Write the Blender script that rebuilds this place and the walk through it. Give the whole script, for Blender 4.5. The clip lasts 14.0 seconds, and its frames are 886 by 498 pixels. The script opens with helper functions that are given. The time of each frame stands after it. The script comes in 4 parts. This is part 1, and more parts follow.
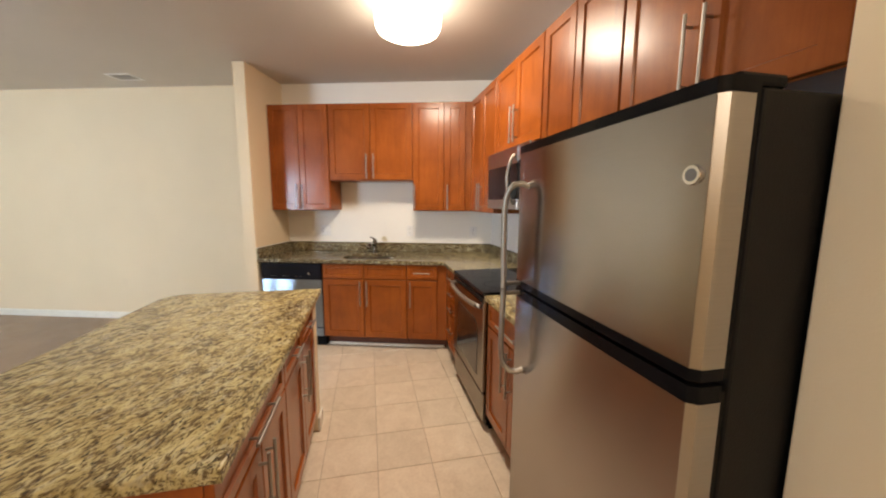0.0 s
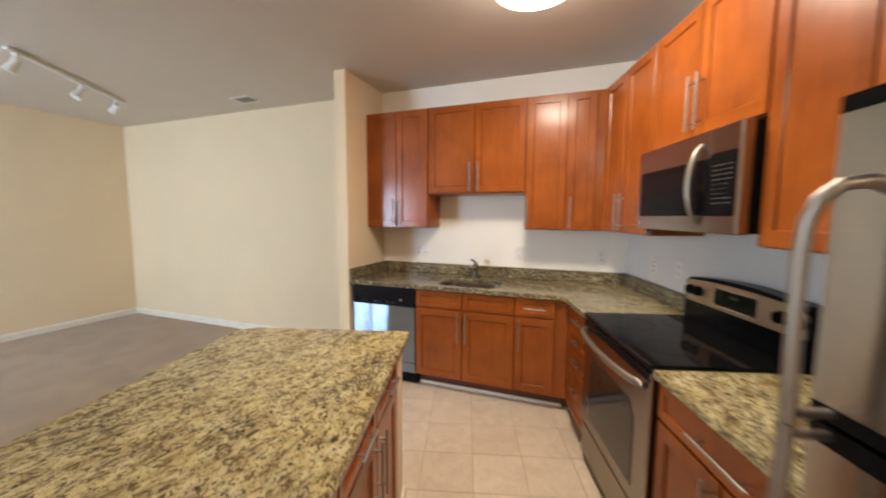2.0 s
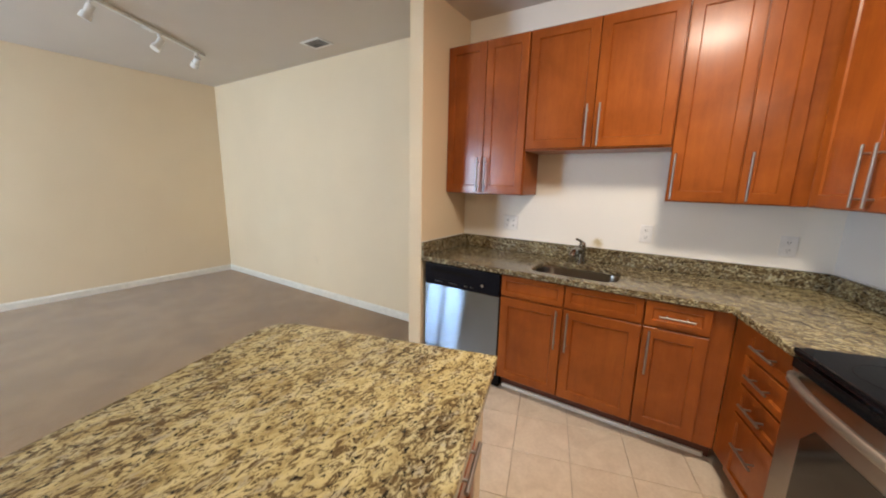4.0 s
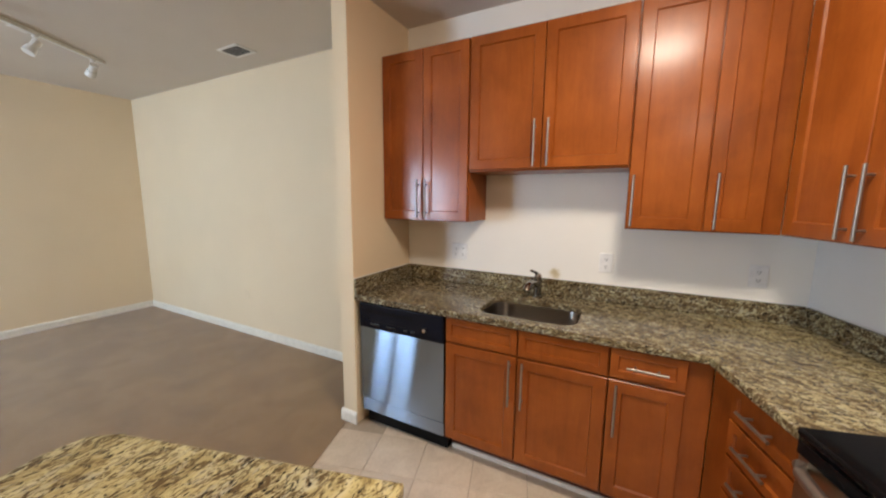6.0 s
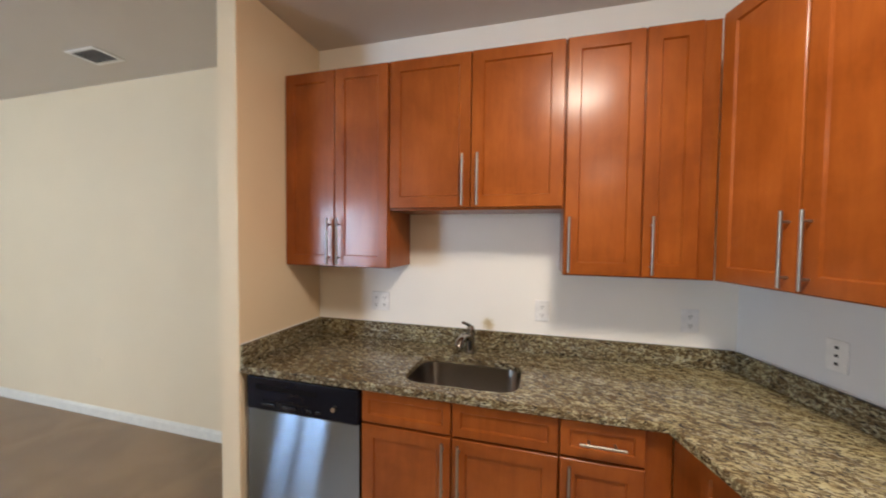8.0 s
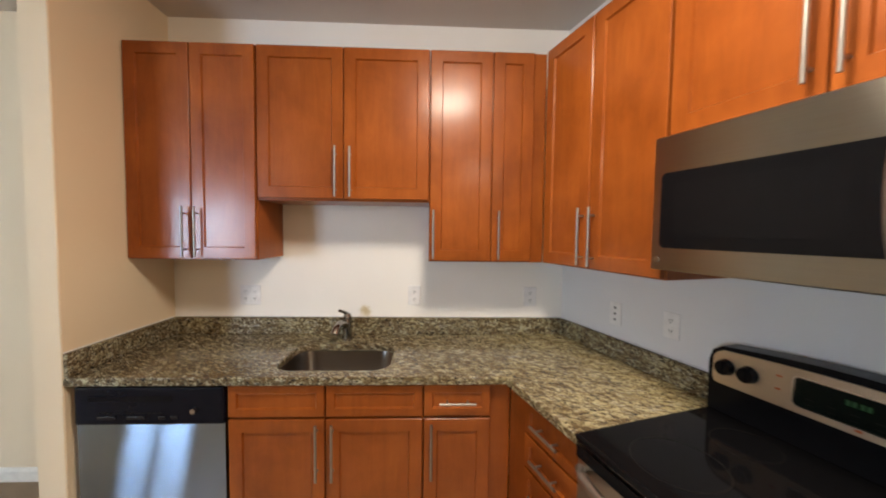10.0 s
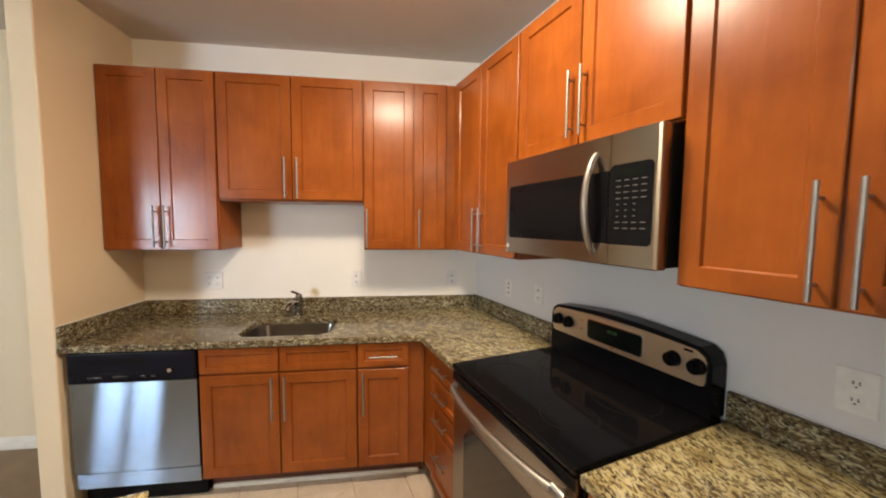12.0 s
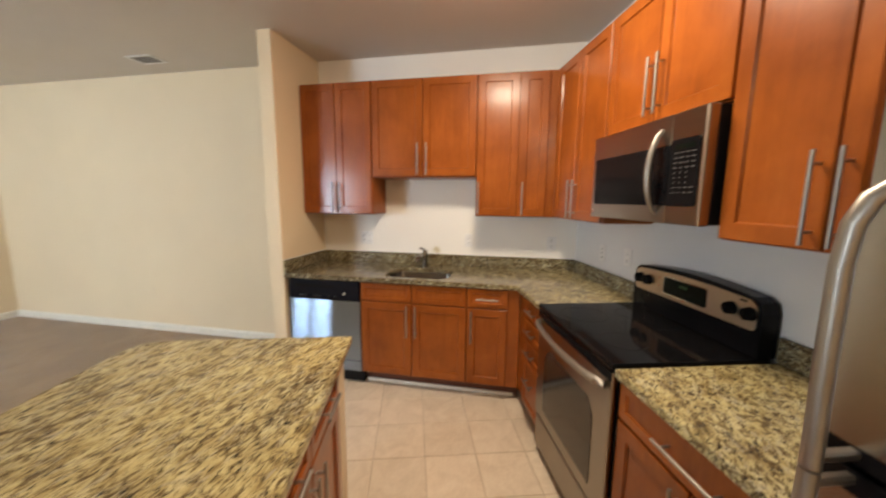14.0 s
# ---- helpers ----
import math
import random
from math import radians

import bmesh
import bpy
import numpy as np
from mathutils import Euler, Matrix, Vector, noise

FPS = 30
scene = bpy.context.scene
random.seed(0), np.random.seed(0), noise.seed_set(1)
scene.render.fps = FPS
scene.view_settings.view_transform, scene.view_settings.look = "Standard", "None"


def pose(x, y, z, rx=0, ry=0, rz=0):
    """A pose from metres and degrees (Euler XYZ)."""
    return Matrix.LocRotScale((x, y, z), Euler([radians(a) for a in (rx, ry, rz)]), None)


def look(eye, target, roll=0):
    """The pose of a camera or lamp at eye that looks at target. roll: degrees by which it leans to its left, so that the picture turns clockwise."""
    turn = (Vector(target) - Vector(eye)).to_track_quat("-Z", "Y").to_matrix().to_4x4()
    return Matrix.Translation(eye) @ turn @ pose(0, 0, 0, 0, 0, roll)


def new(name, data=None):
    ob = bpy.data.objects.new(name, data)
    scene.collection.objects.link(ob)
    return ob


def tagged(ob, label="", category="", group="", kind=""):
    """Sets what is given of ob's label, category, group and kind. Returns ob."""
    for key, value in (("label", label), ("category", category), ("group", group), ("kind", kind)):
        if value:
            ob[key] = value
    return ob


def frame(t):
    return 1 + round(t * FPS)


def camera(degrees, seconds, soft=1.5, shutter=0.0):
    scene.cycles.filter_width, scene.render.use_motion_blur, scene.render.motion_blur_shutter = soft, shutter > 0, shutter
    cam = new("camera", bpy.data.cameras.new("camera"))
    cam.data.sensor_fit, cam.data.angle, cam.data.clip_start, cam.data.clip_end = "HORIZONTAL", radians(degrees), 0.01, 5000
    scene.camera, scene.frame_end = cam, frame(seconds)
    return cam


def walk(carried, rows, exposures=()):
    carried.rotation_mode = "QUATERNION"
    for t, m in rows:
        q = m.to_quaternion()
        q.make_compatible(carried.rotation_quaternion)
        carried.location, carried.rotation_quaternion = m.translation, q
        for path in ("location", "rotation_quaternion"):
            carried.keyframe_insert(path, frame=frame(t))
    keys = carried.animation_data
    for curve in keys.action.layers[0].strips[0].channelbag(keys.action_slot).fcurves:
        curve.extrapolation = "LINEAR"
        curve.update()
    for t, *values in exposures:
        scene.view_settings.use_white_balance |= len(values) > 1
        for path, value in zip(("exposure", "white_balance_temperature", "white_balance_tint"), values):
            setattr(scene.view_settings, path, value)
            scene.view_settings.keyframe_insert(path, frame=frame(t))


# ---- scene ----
cam = camera(103.4, 14.0, soft=1.9, shutter=0.5)
PATH = [
    (0, (2.095, -3.929, 1.474), (1.948, -1.952, 1.207), 0.3),
    (0.5, (2.012, -3.835, 1.448), (2.048, -1.855, 1.17), 0.2),
    (1, (2.018, -3.662, 1.464), (2.039, -1.682, 1.18), 0.1),
    (1.5, (1.987, -3.518, 1.488), (1.641, -1.56, 1.27), 0.1),
    (2, (1.877, -3.318, 1.486), (1.198, -1.446, 1.301), 0.3),
    (2.5, (1.803, -3.129, 1.47), (0.812, -1.401, 1.299), 0.4),
    (5, (1.462, -2.525, 1.464), (0.406, -0.892, 0.996), 0.7),
    (5.5, (1.469, -2.397, 1.497), (0.512, -0.7, 1.046), 0.6),
    (6, (1.521, -2.324, 1.524), (0.602, -0.57, 1.24), 0.5),
    (6.5, (1.556, -2.313, 1.538), (0.667, -0.528, 1.381), 0.4),
    (7, (1.536, -2.261, 1.556), (0.715, -0.439, 1.487), 0.4),
    (7.5, (1.48, -2.117, 1.555), (0.754, -0.255, 1.487), 0.5),
    (8, (1.415, -2.018, 1.553), (0.876, -0.093, 1.482), 0.6),
    (8.5, (1.419, -1.962, 1.539), (1.099, 0.01, 1.453), 0.4),
    (9, (1.433, -1.969, 1.535), (1.264, 0.023, 1.455), 0.5),
    (11.5, (1.681, -2.538, 1.545), (1.948, -0.561, 1.409), 0.7),
    (12, (1.723, -2.639, 1.551), (1.986, -0.661, 1.411), 0.5),
    (12.5, (1.78, -2.78, 1.548), (1.955, -0.793, 1.402), 0.5),
    (13, (1.825, -2.898, 1.547), (1.799, -0.903, 1.406), 0.2),
    (13.5, (1.831, -3.013, 1.539), (1.72, -1.022, 1.386), 0.4),
    (14, (1.814, -3.128, 1.511), (1.425, -1.186, 1.23), 0.5),
]
EXPOSURE = [(0.0, -0.02, 6700, 11), (1.0, -0.03, 6600, 11), (2.5, -0.08, 6400, 11), (5.0, -0.15, 6350, 11), (6.5, -0.20, 6250, 11), (9.0, -0.20, 6200, 11), (11.5, 0.0, 6750, 11), (12.5, -0.04, 6950, 11), (13.5, -0.10, 6950, 11), (14.0, -0.13, 6950, 11)]
walk(cam, [(t, look(eye, target, roll)) for t, eye, target, roll in PATH], EXPOSURE)

# ---- plan: the sink wall runs along x at y = 0; the range wall leaves its corner 16.2 degrees off square ----
SKEW = 16.2
CORNER = (2.345, 0.0)
RW = pose(CORNER[0], CORNER[1], 0, 0, 0, -(90 - SKEW))   # along the range wall: x towards the entry, -y out into the kitchen
BACK = pose(0, 0, 0)
CEIL = 2.752
TOP, UNDER = 0.908, 0.870     # worktop
SPLASH = 1.010
UP0, UP1 = 1.380, 2.457       # wall cabinets


def rw(u, v, z=0.0):
    return RW @ Vector((u, -v, z))


# ---- world and lamps ----
world = bpy.data.worlds.new("sky")
scene.world = world
world.use_nodes = True
wn = world.node_tree.nodes
sky = wn.new("ShaderNodeTexSky")
sky.sky_type, sky.sun_disc, sky.sun_elevation, sky.sun_rotation = "NISHITA", False, radians(38), radians(60)
wn["Background"].inputs[1].default_value = 0.12
world.node_tree.links.new(sky.outputs[0], wn["Background"].inputs[0])


def area_lamp(name, m, sx, sy, watts, colour):
    data = bpy.data.lights.new(name, "AREA")
    data.shape, data.size, data.size_y, data.energy, data.color = "RECTANGLE", sx, sy, watts, colour
    ob = new(name, data)
    ob.matrix_world = m
    return ob


DOME = (1.684, -1.525)
WIN_X0, WIN_X1, WIN_Y, WIN_Z, WIN_H = -3.72, -2.22, -5.6, 0.82, 2.2
area_lamp("window_daylight", look(((WIN_X0 + WIN_X1) / 2, WIN_Y - 0.16, (WIN_Z + WIN_H) / 2), ((WIN_X0 + WIN_X1) / 2, 0, 1.3)), 1.4, 1.3, 166, (0.62, 0.80, 1.0))
ENTRY = rw(4.75, 1.35)
for x, y, watts in ((*DOME, 36), (ENTRY.x, ENTRY.y, 8)):
    area_lamp("dome_bulb", pose(x, y, CEIL - 0.12), 0.36, 0.36, watts, (1.0, 0.86, 0.69)).data.shape = "DISK"

# ---- materials ----


def material(name, rough=0.5, metal=0.0):
    m = bpy.data.materials.new(name)
    m.use_nodes = True
    b = m.node_tree.nodes["Principled BSDF"]
    b.inputs["Roughness"].default_value, b.inputs["Metallic"].default_value = rough, metal
    return m, m.node_tree.nodes, m.node_tree.links, b


def coords(n, l, scale, space="Object", turn=(0, 0, 0)):
    tc, mp = n.new("ShaderNodeTexCoord"), n.new("ShaderNodeMapping")
    mp.inputs["Scale"].default_value, mp.inputs["Rotation"].default_value = scale, [radians(a) for a in turn]
    l.new(tc.outputs[space], mp.inputs["Vector"])
    return mp.outputs["Vector"]


def noise_node(n, l, vec, scale, detail=3.0, rough=0.5, distort=0.0):
    t = n.new("ShaderNodeTexNoise")
    t.inputs["Scale"].default_value, t.inputs["Detail"].default_value = scale, detail
    t.inputs["Roughness"].default_value, t.inputs["Distortion"].default_value = rough, distort
    l.new(vec, t.inputs["Vector"])
    return t.outputs["Fac"]


def ramp(n, l, fac, stops):
    r = n.new("ShaderNodeValToRGB")
    e = r.color_ramp.elements
    while len(e) < len(stops):
        e.new(0.5)
    for el, (p, c) in zip(e, stops):
        el.position, el.color = p, (*c, 1)
    l.new(fac, r.inputs["Fac"])
    return r.outputs["Color"]


def mix(n, l, fac, a, b, kind="MIX"):
    m = n.new("ShaderNodeMix")
    m.data_type, m.blend_type = "RGBA", kind
    for sock, val in ((m.inputs["Factor"], fac), (m.inputs["A"], a), (m.inputs["B"], b)):
        if hasattr(val, "links"):
            l.new(val, sock)
        else:
            sock.default_value = val if isinstance(val, float) else (*val, 1)
    return m.outputs["Result"]


def bump(n, l, b, height, strength, distance):
    k = n.new("ShaderNodeBump")
    k.inputs["Strength"].default_value, k.inputs["Distance"].default_value = strength, distance
    l.new(height, k.inputs["Height"])
    l.new(k.outputs["Normal"], b.inputs["Normal"])


def rough_from(n, l, b, fac, lo, hi):
    r = n.new("ShaderNodeMapRange")
    r.inputs["To Min"].default_value, r.inputs["To Max"].default_value = lo, hi
    l.new(fac, r.inputs["Value"])
    l.new(r.outputs["Result"], b.inputs["Roughness"])


def plain(name, colour, rough, metal=0.0, vary=0.06, scale=30.0, relief=0.0):
    """A plain surface with slight mottling, uneven gloss and, if asked, fine relief."""
    m, n, l, b = material(name, rough, metal)
    v = coords(n, l, (1, 1, 1))
    f = noise_node(n, l, v, scale)
    dark = tuple(c * (1 - vary) for c in colour)
    light = tuple(min(1.0, c * (1 + vary)) for c in colour)
    l.new(ramp(n, l, f, [(0.3, dark), (0.7, light)]), b.inputs["Base Color"])
    rough_from(n, l, b, noise_node(n, l, v, scale * 0.2), max(0.02, rough - 0.06), min(1, rough + 0.06))
    if relief:
        bump(n, l, b, noise_node(n, l, v, 260, 2), relief, 0.002)
    return m


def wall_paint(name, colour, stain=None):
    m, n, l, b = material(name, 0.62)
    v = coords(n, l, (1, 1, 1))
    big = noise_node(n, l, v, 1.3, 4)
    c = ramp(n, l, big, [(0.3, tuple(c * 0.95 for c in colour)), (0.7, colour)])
    if stain:
        far = n.new("ShaderNodeVectorMath")
        far.operation, far.inputs[1].default_value = "DISTANCE", stain
        l.new(v, far.inputs[0])
        edge, add = noise_node(n, l, v, 30, 3), n.new("ShaderNodeMath")
        add.operation, add.inputs[1].default_value, add.inputs[2].default_value = "MULTIPLY_ADD", 0.06, -0.03
        l.new(edge, add.inputs[0])
        tot = n.new("ShaderNodeMath")
        l.new(far.outputs["Value"], tot.inputs[0])
        l.new(add.outputs[0], tot.inputs[1])
        c = mix(n, l, ramp(n, l, tot.outputs[0], [(0.012, (0.6, 0.6, 0.6)), (0.042, (0, 0, 0))]), c, (0.50, 0.40, 0.13))
    l.new(c, b.inputs["Base Color"])
    bump(n, l, b, noise_node(n, l, v, 190, 3), 0.12, 0.003)
    return m


def cherry(name, space="Object"):
    """Reddish stained maple with upright grain under a satin varnish."""
    m, n, l, b = material(name, 0.3)
    info = n.new("ShaderNodeObjectInfo")
    tc, add, mp = n.new("ShaderNodeTexCoord"), n.new("ShaderNodeVectorMath"), n.new("ShaderNodeMapping")
    mul = n.new("ShaderNodeMath")
    mul.operation, mul.inputs[1].default_value = "MULTIPLY", 7.0
    l.new(info.outputs["Random"], mul.inputs[0])
    l.new(tc.outputs["Object"], add.inputs[0])
    l.new(mul.outputs[0], add.inputs[1])
    l.new(add.outputs[0], mp.inputs["Vector"])
    mp.inputs["Scale"].default_value = (6, 6, 0.8)
    grain = noise_node(n, l, mp.outputs["Vector"], 4.0, 7, 0.62, 0.7)
    mottle = noise_node(n, l, add.outputs[0], 3.2, 5, 0.6, 0.4)
    c = ramp(n, l, grain, [(0.22, (0.250, 0.061, 0.009)), (0.5, (0.302, 0.077, 0.011)), (0.80, (0.345, 0.096, 0.014))])
    c2 = ramp(n, l, mottle, [(0.32, (0.76, 0.71, 0.64)), (0.5, (0.95, 0.94, 0.92)), (0.68, (1.16, 1.19, 1.22))])
    c = mix(n, l, 1.0, c, c2, "MULTIPLY")
    tone = ramp(n, l, info.outputs["Random"], [(0.0, (0.88, 0.86, 0.84)), (1.0, (1.08, 1.08, 1.08))])
    l.new(mix(n, l, 1.0, c, tone, "MULTIPLY"), b.inputs["Base Color"])
    rough_from(n, l, b, mottle, 0.26, 0.38)
    b.inputs["Specular IOR Level"].default_value = 0.16
    b.inputs["Coat Weight"].default_value, b.inputs["Coat Roughness"].default_value = 0.42, 0.175
    bump(n, l, b, grain, 0.05, 0.002)
    return m


def granite(name, shade_span=None, most=0.62):
    """Gold granite: long pale crystals with brown and near-black mica between them; can carry shade along x as greyer,
    darker colour.
    """
    m, n, l, b = material(name, 0.16)
    v0 = coords(n, l, (1, 1, 1), turn=(0, 0, 22))
    mp = n.new("ShaderNodeMapping")
    mp.inputs["Scale"].default_value = (1.05, 1.95, 1.95)
    l.new(v0, mp.inputs["Vector"])
    v = mp.outputs["Vector"]
    # shade painted into the stone: greyer and darker towards low x
    if shade_span:
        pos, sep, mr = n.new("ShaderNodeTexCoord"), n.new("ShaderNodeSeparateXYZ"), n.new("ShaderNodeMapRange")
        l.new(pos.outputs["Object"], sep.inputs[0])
        mr.inputs["From Min"].default_value, mr.inputs["From Max"].default_value = shade_span
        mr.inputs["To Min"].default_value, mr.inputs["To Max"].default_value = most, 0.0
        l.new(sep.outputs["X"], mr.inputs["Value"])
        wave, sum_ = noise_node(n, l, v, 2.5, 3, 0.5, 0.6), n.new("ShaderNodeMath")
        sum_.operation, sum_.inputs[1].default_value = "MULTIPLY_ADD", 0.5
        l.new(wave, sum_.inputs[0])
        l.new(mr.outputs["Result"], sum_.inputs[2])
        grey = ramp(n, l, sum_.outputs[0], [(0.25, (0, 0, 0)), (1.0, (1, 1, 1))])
    else:
        grey = ramp(n, l, noise_node(n, l, v, 3.0, 3, 0.5, 0.6), [(0.48, (0, 0, 0)), (0.75, (0.6, 0.6, 0.6))])
    a = noise_node(n, l, v, 11, 5, 0.6, 0.9)
    c = ramp(n, l, a, [(0.30, (0.25, 0.187, 0.08)), (0.42, (0.43, 0.345, 0.155)), (0.55, (0.585, 0.50, 0.25)), (0.70, (0.62, 0.555, 0.33))])
    quartz = noise_node(n, l, v, 19, 4, 0.6, 0.8)
    c = mix(n, l, ramp(n, l, quartz, [(0.55, (0, 0, 0)), (0.66, (0.6, 0.6, 0.6))]), c, (0.44, 0.41, 0.31))
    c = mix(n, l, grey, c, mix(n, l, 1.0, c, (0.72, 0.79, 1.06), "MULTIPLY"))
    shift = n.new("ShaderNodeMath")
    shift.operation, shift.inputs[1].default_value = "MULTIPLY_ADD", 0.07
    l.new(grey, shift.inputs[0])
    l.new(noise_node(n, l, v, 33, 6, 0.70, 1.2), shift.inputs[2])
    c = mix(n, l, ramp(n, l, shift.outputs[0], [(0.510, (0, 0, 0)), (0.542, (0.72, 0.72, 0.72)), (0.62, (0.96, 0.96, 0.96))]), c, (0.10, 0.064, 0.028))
    black = n.new("ShaderNodeMath")
    black.operation, black.inputs[1].default_value = "MULTIPLY_ADD", 0.05
    l.new(grey, black.inputs[0])
    l.new(noise_node(n, l, v, 56, 4, 0.6, 0.9), black.inputs[2])
    c = mix(n, l, ramp(n, l, black.outputs[0], [(0.585, (0, 0, 0)), (0.62, (1, 1, 1))]), c, (0.022, 0.018, 0.014))
    l.new(c, b.inputs["Base Color"])
    rough_from(n, l, b, a, 0.10, 0.22)
    b.inputs["Specular IOR Level"].default_value = 0.4
    return m


def brushed(name, colour, across=0.35, along=0.012):
    """Metal brushed sideways: reflections stay sharp along the grain and stretch up and down across it."""
    m = bpy.data.materials.new(name)
    m.use_nodes = True
    n, l = m.node_tree.nodes, m.node_tree.links
    n.remove(n["Principled BSDF"])
    b = n.new("ShaderNodeBsdfAnisotropic")
    b.distribution = "BECKMANN"
    g = noise_node(n, l, coords(n, l, (1, 1, 70)), 9, 4, 0.6)
    big = noise_node(n, l, coords(n, l, (1, 1, 1)), 3, 3)
    c = ramp(n, l, g, [(0.3, tuple(c * 0.92 for c in colour)), (0.7, colour)])
    l.new(mix(n, l, 1.0, c, ramp(n, l, big, [(0.3, (0.93, 0.93, 0.93)), (0.7, (1, 1, 1))]), "MULTIPLY"), b.inputs["Color"])
    b.inputs["Roughness"].default_value = (across * along) ** 0.25
    b.inputs["Anisotropy"].default_value = 1 - (along / across) ** 0.5
    tan = n.new("ShaderNodeTangent")
    tan.direction_type, tan.axis = "RADIAL", "Z"
    l.new(tan.outputs[0], b.inputs["Tangent"])
    l.new(b.outputs[0], n["Material Output"].inputs["Surface"])
    return m


def tile_stuff(name):
    m, n, l, b = material(name, 0.34)
    info = n.new("ShaderNodeObjectInfo")
    tc, add = n.new("ShaderNodeTexCoord"), n.new("ShaderNodeVectorMath")
    mul = n.new("ShaderNodeMath")
    mul.operation, mul.inputs[1].default_value = "MULTIPLY", 23.0
    l.new(info.outputs["Random"], mul.inputs[0])
    l.new(tc.outputs["Object"], add.inputs[0])
    l.new(mul.outputs[0], add.inputs[1])
    f = noise_node(n, l, add.outputs[0], 7, 6, 0.6, 0.8)
    g = noise_node(n, l, add.outputs[0], 60, 3)
    c = ramp(n, l, f, [(0.3, (0.63, 0.52, 0.40)), (0.55, (0.73, 0.62, 0.49)), (0.75, (0.79, 0.69, 0.56))])
    c = mix(n, l, 0.18, c, ramp(n, l, g, [(0.35, (0.55, 0.46, 0.36)), (0.65, (0.82, 0.73, 0.6))]))
    tone = ramp(n, l, info.outputs["Random"], [(0.0, (0.93, 0.93, 0.92)), (1.0, (1.04, 1.03, 1.02))])
    l.new(mix(n, l, 1.0, c, tone, "MULTIPLY"), b.inputs["Base Color"])
    rough_from(n, l, b, f, 0.26, 0.42)
    bump(n, l, b, f, 0.08, 0.004)
    return m


def carpet_stuff(name):
    m, n, l, b = material(name, 0.95)
    v = coords(n, l, (1, 1, 1))
    sweep = noise_node(n, l, coords(n, l, (1.0, 0.85, 1), turn=(0, 0, 32)), 3.2, 5, 0.6, 0.6)
    fine = noise_node(n, l, v, 330, 3, 0.7)
    c = ramp(n, l, sweep, [(0.38, (0.228, 0.134, 0.050)), (0.5, (0.29, 0.174, 0.067)), (0.60, (0.352, 0.218, 0.09))])
    c = mix(n, l, 0.5, c, ramp(n, l, fine, [(0.3, (0.137, 0.078, 0.030)), (0.7, (0.40, 0.25, 0.108))]))
    l.new(c, b.inputs["Base Color"])
    b.inputs["Sheen Weight"].default_value = 0.3
    bump(n, l, b, fine, 0.7, 0.006)
    return m


def glowing(name, colour, strength):
    m, n, l, b = material(name, 0.4)
    b.inputs["Base Color"].default_value = (0.9, 0.88, 0.82, 1)
    b.inputs["Emission Color"].default_value, b.inputs["Emission Strength"].default_value = (*colour, 1), strength
    return m


M_WALL = wall_paint("cream_wall_paint", (0.80, 0.655, 0.45))
# lighter than the cream: the ceiling light's brightness is in the colour; stain separate
M_SINKWALL = wall_paint("lamplit_sink_wall_paint", (0.93, 0.90, 0.835), (1.130, 0.0, 1.050))
# greyed copy: cool shade below the wall cabinets is in the colour
M_RANGEWALL = wall_paint("shaded_range_wall_paint", (0.77, 0.77, 0.77))
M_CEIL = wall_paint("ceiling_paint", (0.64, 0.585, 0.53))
M_TRIM = plain("white_trim_paint", (0.80, 0.755, 0.665), 0.4)
M_WOOD = cherry("cherry_stained_wood")
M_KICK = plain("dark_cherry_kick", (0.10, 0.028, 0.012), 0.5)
M_GRAN = granite("gold_granite")
# same stone, greyed to hold the dimness of the sink run
M_GRANSINK = granite("shaded_gold_granite", (1.1, 3.0), 0.72)
# upstand copy, with the wall cabinets' shade put into the colour
M_GRANSPLASH = granite("shaded_splash_granite", (20, 21), 0.64)
M_STEEL = brushed("brushed_steel", (0.40, 0.375, 0.34), 0.20, 0.05)
# blue of the reflected window sky is mixed into this steel's colour
M_DISHSTEEL = brushed("sky_tinted_steel", (0.33, 0.41, 0.53), 0.27, 0.007)
M_FASCIA = brushed("fascia_steel", (0.66, 0.58, 0.49), 0.36, 0.22)
M_FRIDGE = brushed("fridge_steel", (0.46, 0.435, 0.42), 0.17, 0.02)
M_BASIN = brushed("sink_steel", (0.40, 0.37, 0.34), 0.16, 0.05)
M_NICKEL = plain("satin_nickel", (0.38, 0.355, 0.32), 0.42, 1.0)
M_FAUCET = plain("dark_polished_nickel", (0.34, 0.32, 0.29), 0.2, 1.0)
M_CHROME = plain("chrome", (0.75, 0.75, 0.75), 0.1, 1.0)
M_BLACK = plain("black_enamel", (0.007, 0.007, 0.008), 0.18)
M_BLACKSIDE = plain("black_textured_side", (0.007, 0.0065, 0.0065), 0.5, relief=0.2)
M_BLACKSIDE.node_tree.nodes["Principled BSDF"].inputs["Specular IOR Level"].default_value = 0.2
M_GLASSTOP = plain("black_ceramic_glass", (0.006, 0.006, 0.007), 0.06)
M_RING = plain("burner_ring_print", (0.016, 0.015, 0.014), 0.25)
M_NAVY = plain("black_plastic_panel", (0.006, 0.007, 0.012), 0.12)
M_BUTTON = plain("glossy_black_button", (0.012, 0.013, 0.017), 0.10)
M_PRINT = plain("grey_print", (0.15, 0.15, 0.15), 0.5)
M_WHITE = plain("white_plastic", (0.83, 0.82, 0.80), 0.35)
M_SLOT = plain("dark_slot", (0.03, 0.03, 0.03), 0.6)
M_TILE = tile_stuff("beige_floor_tile")
M_GROUT = plain("grey_brown_grout", (0.47, 0.385, 0.29), 0.85, relief=0.3)
M_CARPET = carpet_stuff("brown_carpet")
M_SHADE = glowing("lit_opal_glass", (1.0, 0.86, 0.68), 9.0)
